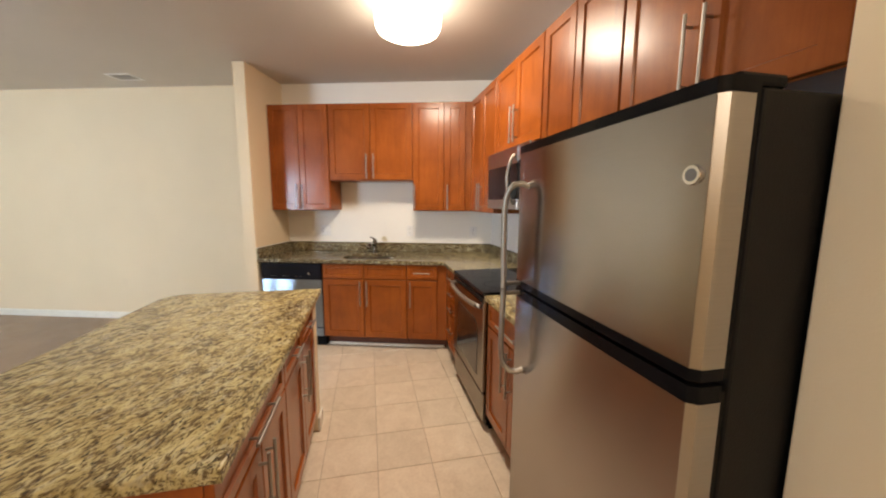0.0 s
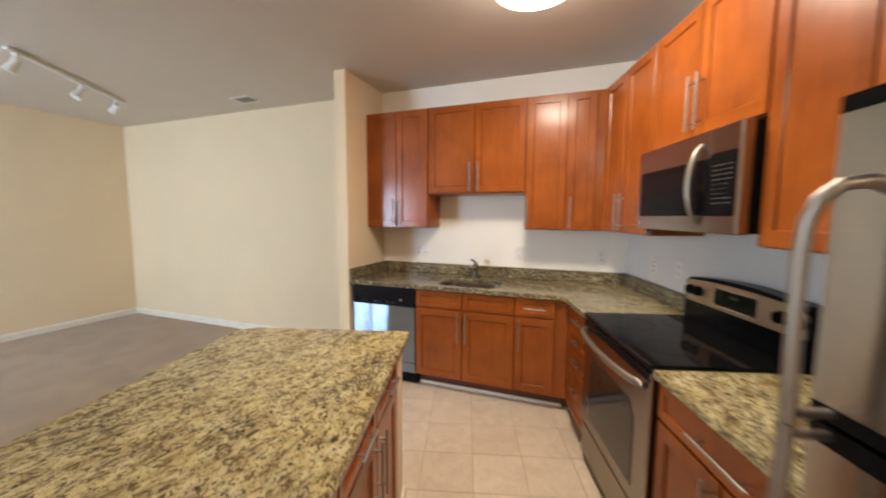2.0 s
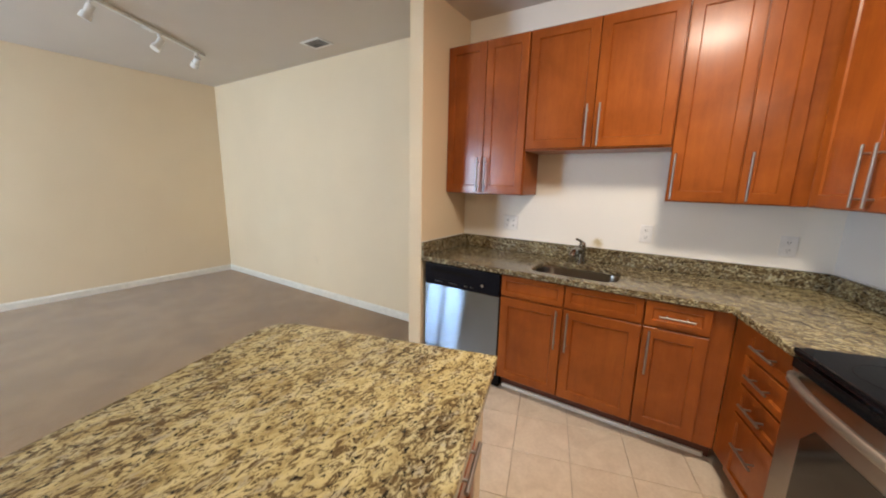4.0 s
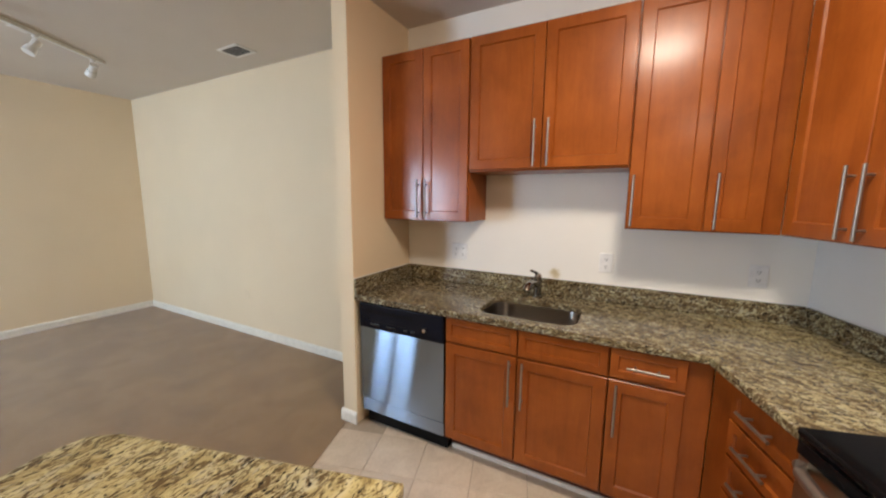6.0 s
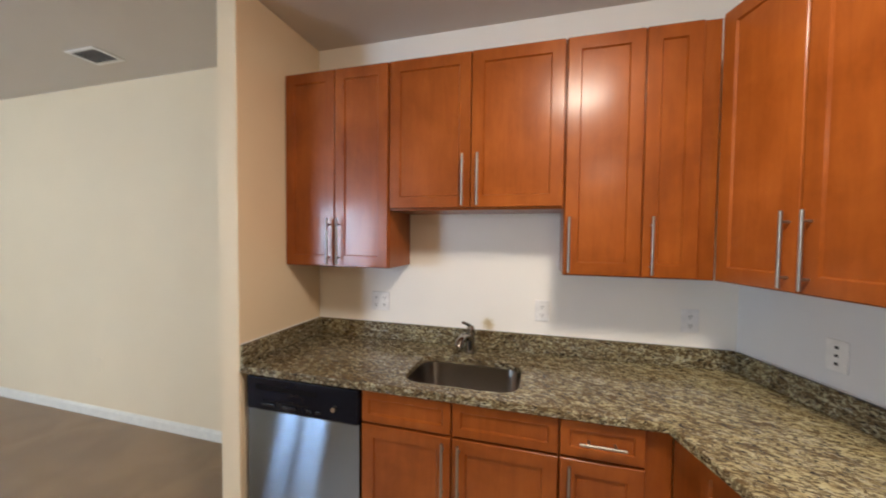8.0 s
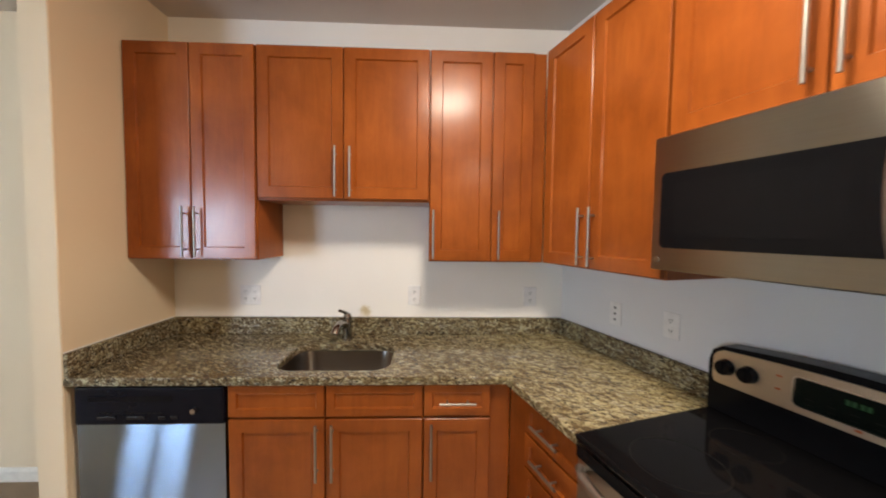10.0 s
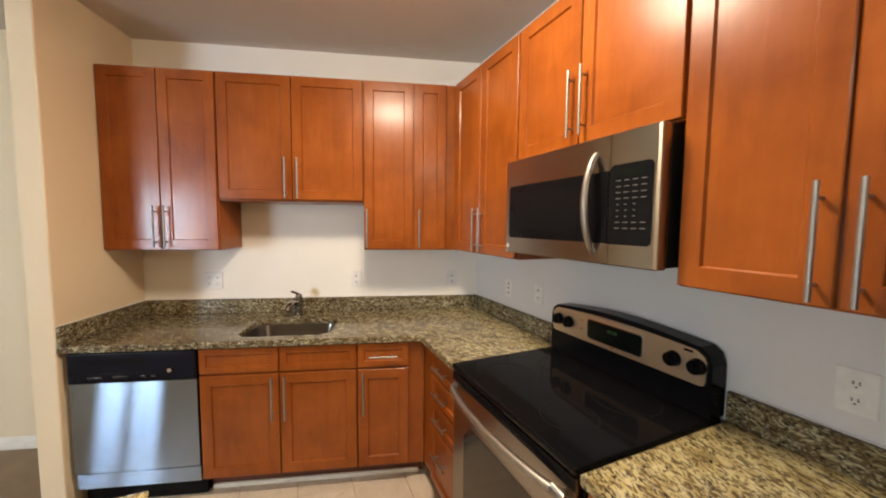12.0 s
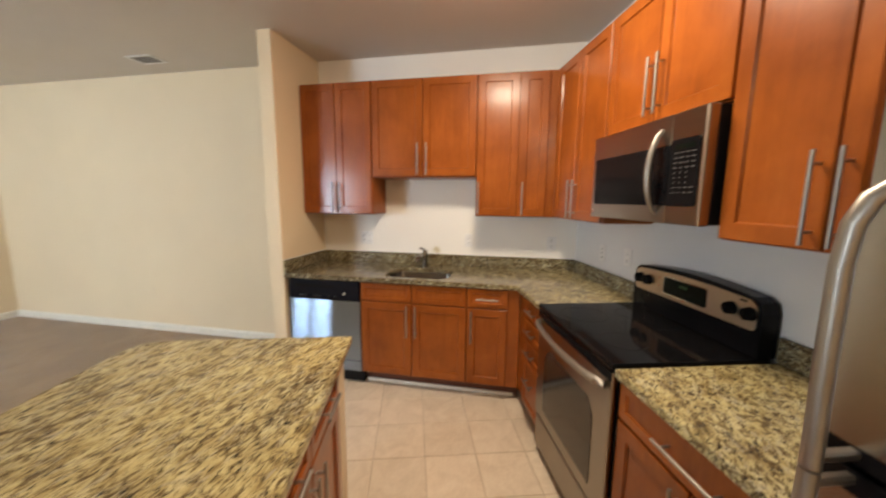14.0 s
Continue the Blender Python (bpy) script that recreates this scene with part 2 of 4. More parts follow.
M_OVENGLASS = plain("brown_oven_glass", (0.030, 0.026, 0.020), 0.10)
M_DISPLAY = plain("green_black_display", (0.006, 0.009, 0.007), 0.15)
for m in (M_BLACK, M_GLASSTOP, M_DISPLAY, M_RING):
    m.node_tree.nodes["Principled BSDF"].inputs["Specular IOR Level"].default_value = 0.09
M_NAVY.node_tree.nodes["Principled BSDF"].inputs["Specular IOR Level"].default_value = 0.22
M_LED = glowing("green_clock_digits", (0.05, 0.5, 0.08), 0.035)
M_LED.node_tree.nodes["Principled BSDF"].inputs["Base Color"].default_value = (0.01, 0.03, 0.012, 1)
M_AMBER = plain("amber_print", (0.5, 0.12, 0.03), 0.5)
M_GLASS, gn, gl, gb = material("window_glass", 0.0)
gb.inputs["Transmission Weight"].default_value, gb.inputs["IOR"].default_value = 1.0, 1.45
M_SLAT = plain("grey_brown_vent_slat", (0.50, 0.45, 0.39), 0.5)
M_LAMPHEAD = plain("white_lamp_head", (0.74, 0.73, 0.70), 0.35)

# ---- mesh helpers ----


def box(bm, x0, x1, y0, y1, z0, z1, bevel=0.0, segs=1):
    made = bmesh.ops.create_cube(bm, size=1.0)["verts"]
    bmesh.ops.transform(bm, verts=made, matrix=Matrix.Translation(((x0 + x1) / 2, (y0 + y1) / 2, (z0 + z1) / 2)) @ Matrix.Diagonal((x1 - x0, y1 - y0, z1 - z0, 1)))
    if bevel:
        edges = list({e for v in made for e in v.link_edges})
        bmesh.ops.bevel(bm, geom=edges, offset=bevel, segments=segs, affect="EDGES", profile=0.5)
    return bm


def boxm(*a, **k):
    return box(bmesh.new(), *a, **k)


def rod(bm, p, q, r, segs=12, r2=None):
    p, q = Vector(p), Vector(q)
    m = Matrix.Translation((p + q) / 2) @ (q - p).to_track_quat("Z", "Y").to_matrix().to_4x4()
    bmesh.ops.create_cone(bm, cap_ends=True, segments=segs, radius1=r, radius2=r if r2 is None else r2, depth=(q - p).length, matrix=m)
    return bm


def tube(bm, pts, radii, segs=10, flat=1.0):
    """A swept tube through pts; flat squeezes it along y."""
    rings = []
    pts = [Vector(p) for p in pts]
    for i, p in enumerate(pts):
        d = (pts[min(i + 1, len(pts) - 1)] - pts[max(i - 1, 0)]).normalized()
        side = Vector((1, 0, 0)) if abs(d.x) < 0.9 else Vector((0, 0, 1))
        a = d.cross(side).normalized()
        b = d.cross(a).normalized()
        r = radii[i] if isinstance(radii, (list, tuple)) else radii
        rings.append([bm.verts.new(p + r * (math.cos(t) * a * flat + math.sin(t) * b)) for t in (2 * math.pi * k / segs for k in range(segs))])
    for r0, r1 in zip(rings, rings[1:]):
        for k in range(segs):
            bm.faces.new((r0[k], r0[(k + 1) % segs], r1[(k + 1) % segs], r1[k]))
    bm.faces.new(rings[0]), bm.faces.new(rings[-1])
    bmesh.ops.recalc_face_normals(bm, faces=bm.faces)
    return bm


def prism(bm, outline, z0, z1, holes=()):
    """An upright slab over a plan outline, with holes."""
    edges = []
    for loop in (outline, *holes):
        vs = [bm.verts.new((x, y, z1)) for x, y in loop]
        edges += [bm.edges.new((vs[i], vs[(i + 1) % len(vs)])) for i in range(len(vs))]
    bmesh.ops.triangle_fill(bm, edges=edges, use_beauty=True, normal=(0, 0, 1))
    made = bmesh.ops.extrude_face_region(bm, geom=list(bm.faces))["geom"]
    bmesh.ops.translate(bm, verts=[g for g in made if isinstance(g, bmesh.types.BMVert)], vec=(0, 0, z0 - z1))
    bmesh.ops.recalc_face_normals(bm, faces=bm.faces)
    return bm


def rounded(x0, x1, y0, y1, r, n=6):
    pts = []
    for cx, cy, a0 in ((x1 - r, y1 - r, 0), (x0 + r, y1 - r, 90), (x0 + r, y0 + r, 180), (x1 - r, y0 + r, 270)):
        pts += [(cx + r * math.cos(radians(a0 + 90 * k / n)), cy + r * math.sin(radians(a0 + 90 * k / n))) for k in range(n + 1)]
    return pts


def upright_plate(bm, outline, y0, y1):
    """A plate in the x-z plane between depths y0 (front) and y1."""
    front = [bm.verts.new((x, y0, z)) for x, z in outline]
    back = [bm.verts.new((x, y1, z)) for x, z in outline]
    bm.faces.new(front), bm.faces.new(back)
    for i in range(len(front)):
        j = (i + 1) % len(front)
        bm.faces.new((front[i], front[j], back[j], back[i]))
    bmesh.ops.recalc_face_normals(bm, faces=bm.faces)
    return bm


def mesh_of(name, bm, mat, smooth=False, crease=38):
    data = bpy.data.meshes.new(name)
    if smooth:
        for f in bm.faces:
            f.smooth = True
        for e in bm.edges:
            if len(e.link_faces) == 2 and e.calc_face_angle(0) > radians(crease):
                e.smooth = False
    bm.to_mesh(data)
    bm.free()
    data.materials.append(mat)
    return data


def part(name, bm, mat, parent, label="", smooth=False, crease=38):
    ob = new(name, mesh_of(name, bm, mat, smooth, crease))
    ob.parent = parent
    return tagged(ob, label=label)


def thing(name, m, label, category, group=""):
    ob = new(name)
    ob.empty_display_size = 0.1
    ob.matrix_world = m
    return tagged(ob, label=label, category=category, group=group)


def structure(name, bm, mat, label, m=None, category=""):
    ob = new(name, mesh_of(name, bm, mat))
    if m is not None:
        ob.matrix_world = m
    return tagged(ob, label=label, category=category or name.split("_")[0], kind="structure")


# ---- the shell ----
LEFT, SOUTH, T = -4.27, WIN_Y, 0.12
structure("wall_north", boxm(LEFT - T, -0.06, 0, T, 0, CEIL), M_WALL, "cream painted living area end wall", category="wall")
structure("wall_sink", boxm(-0.06, 2.6, 0, T, 0, CEIL), M_SINKWALL, "painted wall behind the sink, lamplight put into its pale colour", category="wall")
structure("wall_west", boxm(LEFT - T, LEFT, SOUTH - T, 0, 0, CEIL), M_WALL, "cream painted living area side wall", category="wall")
structure("wall_east", boxm(0.0, 3.221, 0, T, 0, CEIL), M_RANGEWALL, "painted wall behind the range, bluish shade put into its grey", RW, "wall")
structure("wall_alcove", boxm(3.222, 7.2, -0.53, T, 0, CEIL, 0.004), M_WALL, "cream painted wall closing the refrigerator alcove", RW, "wall")
structure("wall_partition", boxm(-0.118, 0.0, -0.652, 0.0, 0, CEIL, 0.004), M_WALL, "cream painted stub wall beside the dishwasher", category="wall")
bm = bmesh.new()
box(bm, LEFT - T, WIN_X0, SOUTH - T, SOUTH, 0, CEIL)
box(bm, WIN_X1, 5.0, SOUTH - T, SOUTH, 0, CEIL)
box(bm, WIN_X0, WIN_X1, SOUTH - T, SOUTH, WIN_H, CEIL)
box(bm, WIN_X0, WIN_X1, SOUTH - T, SOUTH, 0, WIN_Z)
structure("wall_south", bm, M_WALL, "cream painted wall around the window", category="wall")
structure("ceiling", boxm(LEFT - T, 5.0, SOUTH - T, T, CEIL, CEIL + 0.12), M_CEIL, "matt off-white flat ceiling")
structure("ground", boxm(-40, 40, -60, 20, -0.6, -0.4), M_GROUT, "bare ground outside")

window = tagged(thing("window_1", pose(WIN_X0, SOUTH, 0), "glazed two-panel window in a white frame", "window"), kind="structure")
w = WIN_X1 - WIN_X0
bm = bmesh.new()
for x0, x1 in ((0, 0.06), (w / 2 - 0.06, w / 2 + 0.06), (w - 0.06, w)):
    box(bm, x0, x1, -0.09, -0.02, WIN_Z, WIN_H, 0.003)
for z0, z1 in ((WIN_Z, WIN_Z + 0.07), (WIN_H - 0.07, WIN_H)):
    box(bm, 0.06, w / 2 - 0.06, -0.088, -0.022, z0, z1, 0.003)
    box(bm, w / 2 + 0.06, w - 0.06, -0.088, -0.022, z0, z1, 0.003)
part("window_frame", bm, M_TRIM, window)
for x0, x1 in ((0.06, w / 2 - 0.06), (w / 2 + 0.06, w - 0.06)):
    pane = part("pane", boxm(x0, x1, -0.06, -0.054, WIN_Z + 0.07, WIN_H - 0.07), M_GLASS, window)
    pane.visible_shadow = False

BH = 0.085


def baseboard(p, q, label="white painted baseboard"):
    """A board along the wall from p to q, standing out to the left of the way."""
    d = Vector((q[0] - p[0], q[1] - p[1], 0))
    bm = bmesh.new()
    prof = [(0, 0), (0.014, 0), (0.014, BH - 0.02), (0.009, BH - 0.008), (0.004, BH), (0, BH)]
    ends = [[bm.verts.new((x, y, z)) for y, z in prof] for x in (0, d.length)]
    for i in range(len(prof)):
        j = (i + 1) % len(prof)
        bm.faces.new((ends[0][i], ends[0][j], ends[1][j], ends[1][i]))
    bm.faces.new(ends[0]), bm.faces.new(ends[1])
    bmesh.ops.recalc_face_normals(bm, faces=bm.faces)
    return structure("baseboard", bm, M_TRIM, label, pose(p[0], p[1], 0.004, 0, 0, math.degrees(math.atan2(d.y, d.x))), "baseboard")


baseboard((-0.118, 0), (LEFT, 0))
baseboard((LEFT, -0.014), (LEFT, SOUTH))
baseboard((-0.118, -0.652), (-0.118, -0.014))
baseboard((0.002, -0.652), (-0.132, -0.652), "white painted baseboard round the stub wall end")
a, c = rw(3.225, 0.53), rw(6.0, 0.53)
baseboard((c.x, c.y), (a.x, a.y))

# carpet and the bed of the tiles
edge_v = 2.52
e0, e1 = rw(0.0, edge_v), rw(5.4, edge_v)
bm = prism(bmesh.new(), [(-0.10, 0.0), (LEFT, 0.0), (LEFT, SOUTH), (rw(5.08, edge_v).x, SOUTH), (e0.x, e0.y), (-0.10, -0.66)], -0.05, 0.006)
structure("carpet", bm, M_CARPET, "short brown cut-pile carpet with vacuum tracks", category="carpet")
floor = structure("floor", boxm(LEFT - T, 5.0, SOUTH - T, T, -0.12, -0.006), M_GROUT, "beige ceramic tile floor with thin grout lines", category="floor")

# ---- cabinets ----


def bar_pull(parent, x, z, length, upright, y):
    """A round bar on two posts, standing off a front at depth y."""
    bm = bmesh.new()
    h, s = length / 2, length / 2 - 0.035
    if upright:
        rod(bm, (x, y - 0.03, z - h), (x, y - 0.03, z + h), 0.0058)
        for k in (-s, s):
            rod(bm, (x, y + 0.002, z + k), (x, y - 0.03, z + k), 0.0045, 8)
    else:
        rod(bm, (x - h, y - 0.03, z), (x + h, y - 0.03, z), 0.0058)
        for k in (-s, s):
            rod(bm, (x + k, y + 0.002, z), (x + k, y - 0.03, z), 0.0045, 8)
    return part("handle", bm, M_NICKEL, parent, "satin nickel bar handle", True)


def shaker(bm, x0, x1, z0, z1, y, rail):
    """A framed front whose back lies at depth y, 20 mm thick, with a sunk panel."""
    o = [bm.verts.new(p) for p in ((x0, y, z0), (x1, y, z0), (x1, y, z1), (x0, y, z1))]
    r = 0.0025
    yf = y - 0.020

    def ring(i, yy):
        return [bm.verts.new(p) for p in ((x0 + i, yy, z0 + i), (x1 - i, yy, z0 + i), (x1 - i, yy, z1 - i), (x0 + i, yy, z1 - i))]
    rings = [o, ring(0, yf + r), ring(r, yf), ring(rail - 0.002, yf), ring(rail + 0.003, yf + 0.009)]
    for a, b in zip(rings, rings[1:]):
        for k in range(4):
            bm.faces.new((a[k], a[(k + 1) % 4], b[(k + 1) % 4], b[k]))
    bm.faces.new(rings[-1]), bm.faces.new(o)
    bmesh.ops.recalc_face_normals(bm, faces=bm.faces)
    return bm


def cabinet(name, m, x0, x1, z0, z1, depth, fronts, label, group, kick=False, open_top=0.0):
    """x0..x1 along the wall; fronts: (kind, x0, x1, z0, z1, handle) with handle (x, z, length, upright)."""
    base = thing(name, m @ pose(x0, 0, 0), label, "cabinet", group)
    w = x1 - x0
    bm = bmesh.new()
    box(bm, 0.0005, w - 0.0005, -depth, -0.003, z0, z1 - open_top, 0.0015)
    if open_top:
        box(bm, 0.0005, w - 0.0005, -depth, -depth + 0.02, z1 - open_top, z1)
    part("body", bm, M_WOOD, base)
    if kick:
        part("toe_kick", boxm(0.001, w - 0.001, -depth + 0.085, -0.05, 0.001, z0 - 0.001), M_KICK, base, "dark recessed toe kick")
    for kind, a, b, c, d, h in fronts:
        f = part(kind, shaker(bmesh.new(), a - x0, b - x0, c, d, -depth - 0.001, 0.058 if kind == "door" else 0.036), M_WOOD, base)
        if h:
            bar_pull(f, h[0] - x0, h[1], h[2], h[3], -depth - 0.021)
    return base


WALLCAB = "wall cabinets"
BASECAB = "base cabinets"
UD = 0.305
HZ = UP0 + 0.142
g = 0.0055
lab = "cherry-stained wooden wall cabinet with two framed doors"
cabinet("wall_cabinet", BACK, 0.0, 0.641, UP0, UP1, UD, [
    ("door", 0.0 + g, 0.321 - g / 2, UP0 + g, UP1 - g, (0.291, HZ, 0.25, True)), ("door", 0.321 + g / 2, 0.641 - g, UP0 + g, UP1 - g, (0.351, HZ, 0.25, True))], lab, WALLCAB)
Z1 = 1.686
cabinet("wall_cabinet", BACK, 0.642, 1.511, Z1, UP1, UD, [
    ("door", 0.642 + g, 1.077 - g / 2, Z1 + 0.012, UP1 - g, (1.039, Z1 + 0.145, 0.25, True)), ("door", 1.077 + g / 2, 1.511 - g, Z1 + 0.012, UP1 - g, (1.113, Z1 + 0.145, 0.25, True))],
    "short cherry-stained wall cabinet with two doors over the sink", WALLCAB)
cabinet("wall_cabinet", BACK, 1.512, 2.115, UP0, UP1, UD, [
    ("door", 1.512 + g, 1.830, UP0 + g, UP1 - g, (1.535, HZ, 0.25, True)), ("door", 1.837, 2.045, UP0 + g, UP1 - g, (1.870, HZ, 0.25, True))],
    "cherry-stained corner wall cabinet with two tall doors", WALLCAB)
U4 = 0.230
cabinet("wall_cabinet", RW, U4, 0.944, UP0, UP1, UD, [
    ("door", U4 + 0.03, 0.585, UP0 + g, UP1 - g, (0.555, HZ, 0.25, True)), ("door", 0.592, 0.944 - g, UP0 + g, UP1 - g, (0.622, HZ, 0.25, True))], lab + " beside the corner", WALLCAB)
Z2 = 1.85
cabinet("wall_cabinet", RW, 0.946, 1.718, Z2, UP1, UD, [
    ("door", 0.946 + g, 1.328, Z2 + g, UP1 - g, (1.300, Z2 + 0.16, 0.25, True)), ("door", 1.334, 1.718 - g, Z2 + g, UP1 - g, (1.362, Z2 + 0.16, 0.25, True))],
    "cherry-stained wall cabinet with two doors above the microwave", WALLCAB)
cabinet("wall_cabinet", RW, 1.720, 2.385, UP0, UP1, UD, [
    ("door", 1.720 + g, 2.038, UP0 + g, UP1 - g, (2.010, HZ, 0.25, True)), ("door", 2.045, 2.385 - g, UP0 + g, UP1 - g, (2.076, HZ, 0.25, True))], lab + " beside the refrigerator", WALLCAB)
Z3 = 1.772
cabinet("wall_cabinet", RW, 2.387, 3.219, Z3, UP1, UD, [
    ("door", 2.387 + g, 2.734, Z3 + g, UP1 - g, (2.704, Z3 + 0.16, 0.25, True)), ("door", 2.741, 3.10, Z3 + g, UP1 - g, (2.771, Z3 + 0.16, 0.25, True))],
    "cherry-stained wall cabinet with two doors above the refrigerator", WALLCAB)

BD = 0.61
D0, D1, W0, W1 = 0.125, 0.712, 0.724, 0.862
DH = 0.575
cabinet("base_cabinet", BACK, 0.652, 1.496, 0.112, UNDER, BD, [
    ("drawer", 0.656, 1.066, W0, W1, None), ("drawer", 1.074, 1.492, W0, W1, None),
    ("door", 0.656, 1.066, D0, D1, (1.036, DH, 0.25, True)), ("door", 1.074, 1.492, D0, D1, (1.104, DH, 0.25, True))],
    "cherry-stained sink cabinet with two doors and false drawers", BASECAB, True, 0.2)
cabinet("base_cabinet", BACK, 1.498, 1.886, 0.112, UNDER, BD, [
    ("drawer", 1.501, 1.793, W0, W1, (1.647, 0.79, 0.16, False)), ("door", 1.501, 1.793, D0, D1, (1.533, DH, 0.25, True))],
    "cherry-stained base cabinet with one drawer over a door", BASECAB, True)
R0, R1 = 0.605, 0.946
dz = [(0.735, W1), (0.596, 0.726), (0.452, 0.587), (D0, 0.443)]
cabinet("base_cabinet", RW, 0.459, R1, 0.112, UNDER, BD, [
    ("drawer", R0 + 0.01, R1 - g, a, b, ((R0 + R1) / 2, min((a + b) / 2, b - 0.065) if b - a < 0.2 else b - 0.12, 0.16, False)) for a, b in dz],
    "cherry-stained base cabinet with four stacked drawers", BASECAB, True)
cabinet("base_cabinet", RW, 1.716, 2.402, 0.112, UNDER, BD, [
    ("drawer", 1.72, 2.398, W0, W1, (2.06, 0.79, 0.25, False)),
    ("door", 1.72, 2.055, D0, D1, (2.025, DH, 0.25, True)), ("door", 2.063, 2.398, D0, D1, (2.093, DH, 0.25, True))],
    "cherry-stained base cabinet with a wide drawer over two doors", BASECAB, True)

# white strip at the foot of the toe kicks
structure("trim", boxm(0.663, 1.86, -0.545, -0.5265, 0.0, 0.028, 0.006, 2), M_TRIM, "white quarter-round strip along the toe kick", category="trim")

# ---- worktops ----
cin_x = CORNER[0] - (0.652 - 0.652 * math.sin(radians(SKEW))) / math.cos(radians(SKEW))
p1, p2 = rw(0.944, 0.002), rw(0.944, 0.652)
SINK = (0.815, 1.335, -0.572, -0.215)


def slab(outline, holes=()):
    bm = prism(bmesh.new(), outline, UNDER + 0.001, TOP, holes)
    bmesh.ops.bevel(bm, geom=[e for e in bm.edges if len(e.link_faces) == 2 and e.calc_face_angle(0) > 1.0 and abs(e.verts[0].co.z - e.verts[1].co.z) < 1e-4], offset=0.006, segments=2, affect="EDGES", profile=0.5)
    return bm


counter = thing("worktop", pose(0, 0, 0), "polished gold granite worktop along the sink wall, shade greyed into its colour", "worktop")
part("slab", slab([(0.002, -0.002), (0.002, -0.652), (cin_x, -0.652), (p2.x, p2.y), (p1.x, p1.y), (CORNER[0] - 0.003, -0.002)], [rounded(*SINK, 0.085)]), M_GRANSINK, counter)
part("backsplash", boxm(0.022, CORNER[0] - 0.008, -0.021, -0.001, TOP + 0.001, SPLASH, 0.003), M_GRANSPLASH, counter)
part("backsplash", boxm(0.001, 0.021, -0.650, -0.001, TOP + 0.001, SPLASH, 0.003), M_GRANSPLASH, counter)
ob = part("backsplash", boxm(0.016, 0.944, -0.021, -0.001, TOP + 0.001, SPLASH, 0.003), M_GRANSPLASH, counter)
ob.matrix_local = RW
counter2 = thing("worktop", RW, "polished gold granite worktop between range and refrigerator", "worktop")
part("slab", slab([(1.714, -0.002), (2.404, -0.002), (2.404, -0.652), (1.714, -0.652)]), M_GRAN, counter2)
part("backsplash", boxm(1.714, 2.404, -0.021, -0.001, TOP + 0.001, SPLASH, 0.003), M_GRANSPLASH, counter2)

for m, x0, x1 in ((BACK, 0.023, CORNER[0] - 0.03), (RW, 0.03, 0.94), (RW, 1.716, 2.402)):
    structure("trim", boxm(x0, x1, -0.007, -0.0005, SPLASH + 0.0005, SPLASH + 0.006, 0.002), M_WHITE, "white sealant bead on the granite upstand", m, "trim")
structure("trim", boxm(0.0005, 0.007, -0.648, -0.024, SPLASH + 0.0005, SPLASH + 0.006, 0.002), M_WHITE, "white sealant bead on the granite upstand", None, "trim")

# ---- sink and faucet ----
sink = thing("sink", pose(0, 0, 0), "undermounted brushed steel single-bowl sink", "sink")
bm = bmesh.new()
rings = []
for off, z, rr in ((-0.004, UNDER, 0.085), (0.0, UNDER - 0.03, 0.085), (0.008, 0.735, 0.08), (0.02, 0.712, 0.075), (0.05, 0.702, 0.06)):
    rings.append([bm.verts.new((x, y, z)) for x, y in rounded(SINK[0] + off, SINK[1] - off, SINK[2] + off, SINK[3] - off, rr)])
for a, b in zip(rings, rings[1:]):
    for k in range(len(a)):
        bm.faces.new((a[k], b[k], b[(k + 1) % len(a)], a[(k + 1) % len(a)]))
bm.faces.new(rings[-1])
part("bowl", bm, M_BASIN, sink, smooth=True)
bm = bmesh.new()
rod(bm, (1.075, -0.40, 0.7025), (1.075, -0.40, 0.707), 0.044, 20, 0.040)
rod(bm, (1.075, -0.40, 0.707), (1.075, -0.40, 0.709), 0.022, 16)
part("drain", bm, M_CHROME, sink, "chrome drain strainer", True)

faucet = thing("faucet", pose(1.047, -0.115, TOP) @ Matrix.Diagonal((1.1, 1.1, 1.06, 1)), "brushed nickel single-lever kitchen faucet behind the sink", "faucet")
bm = bmesh.new()
rod(bm, (0, 0, 0), (0, 0, 0.010), 0.031, 20)
rod(bm, (0, 0, 0.009), (0, 0, 0.125), 0.024, 20, 0.021)
part("body", bm, M_FAUCET, faucet, smooth=True)
part("spout", tube(bmesh.new(), [(-0.002, -0.01, 0.075), (-0.012, -0.04, 0.098), (-0.022, -0.075, 0.102), (-0.030, -0.105, 0.088), (-0.035, -0.122, 0.062)], [0.017, 0.017, 0.017, 0.019, 0.021], 14), M_FAUCET, faucet, smooth=True)
bm = bmesh.new()
rod(bm, (0, 0, 0.124), (0, 0.002, 0.142), 0.0215, 20, 0.016)
tube(bm, [(0, 0.004, 0.137), (-0.012, -0.014, 0.152), (-0.030, -0.04, 0.166)], [0.013, 0.012, 0.011], 10, 0.6)
part("lever", bm, M_FAUCET, faucet, smooth=True)

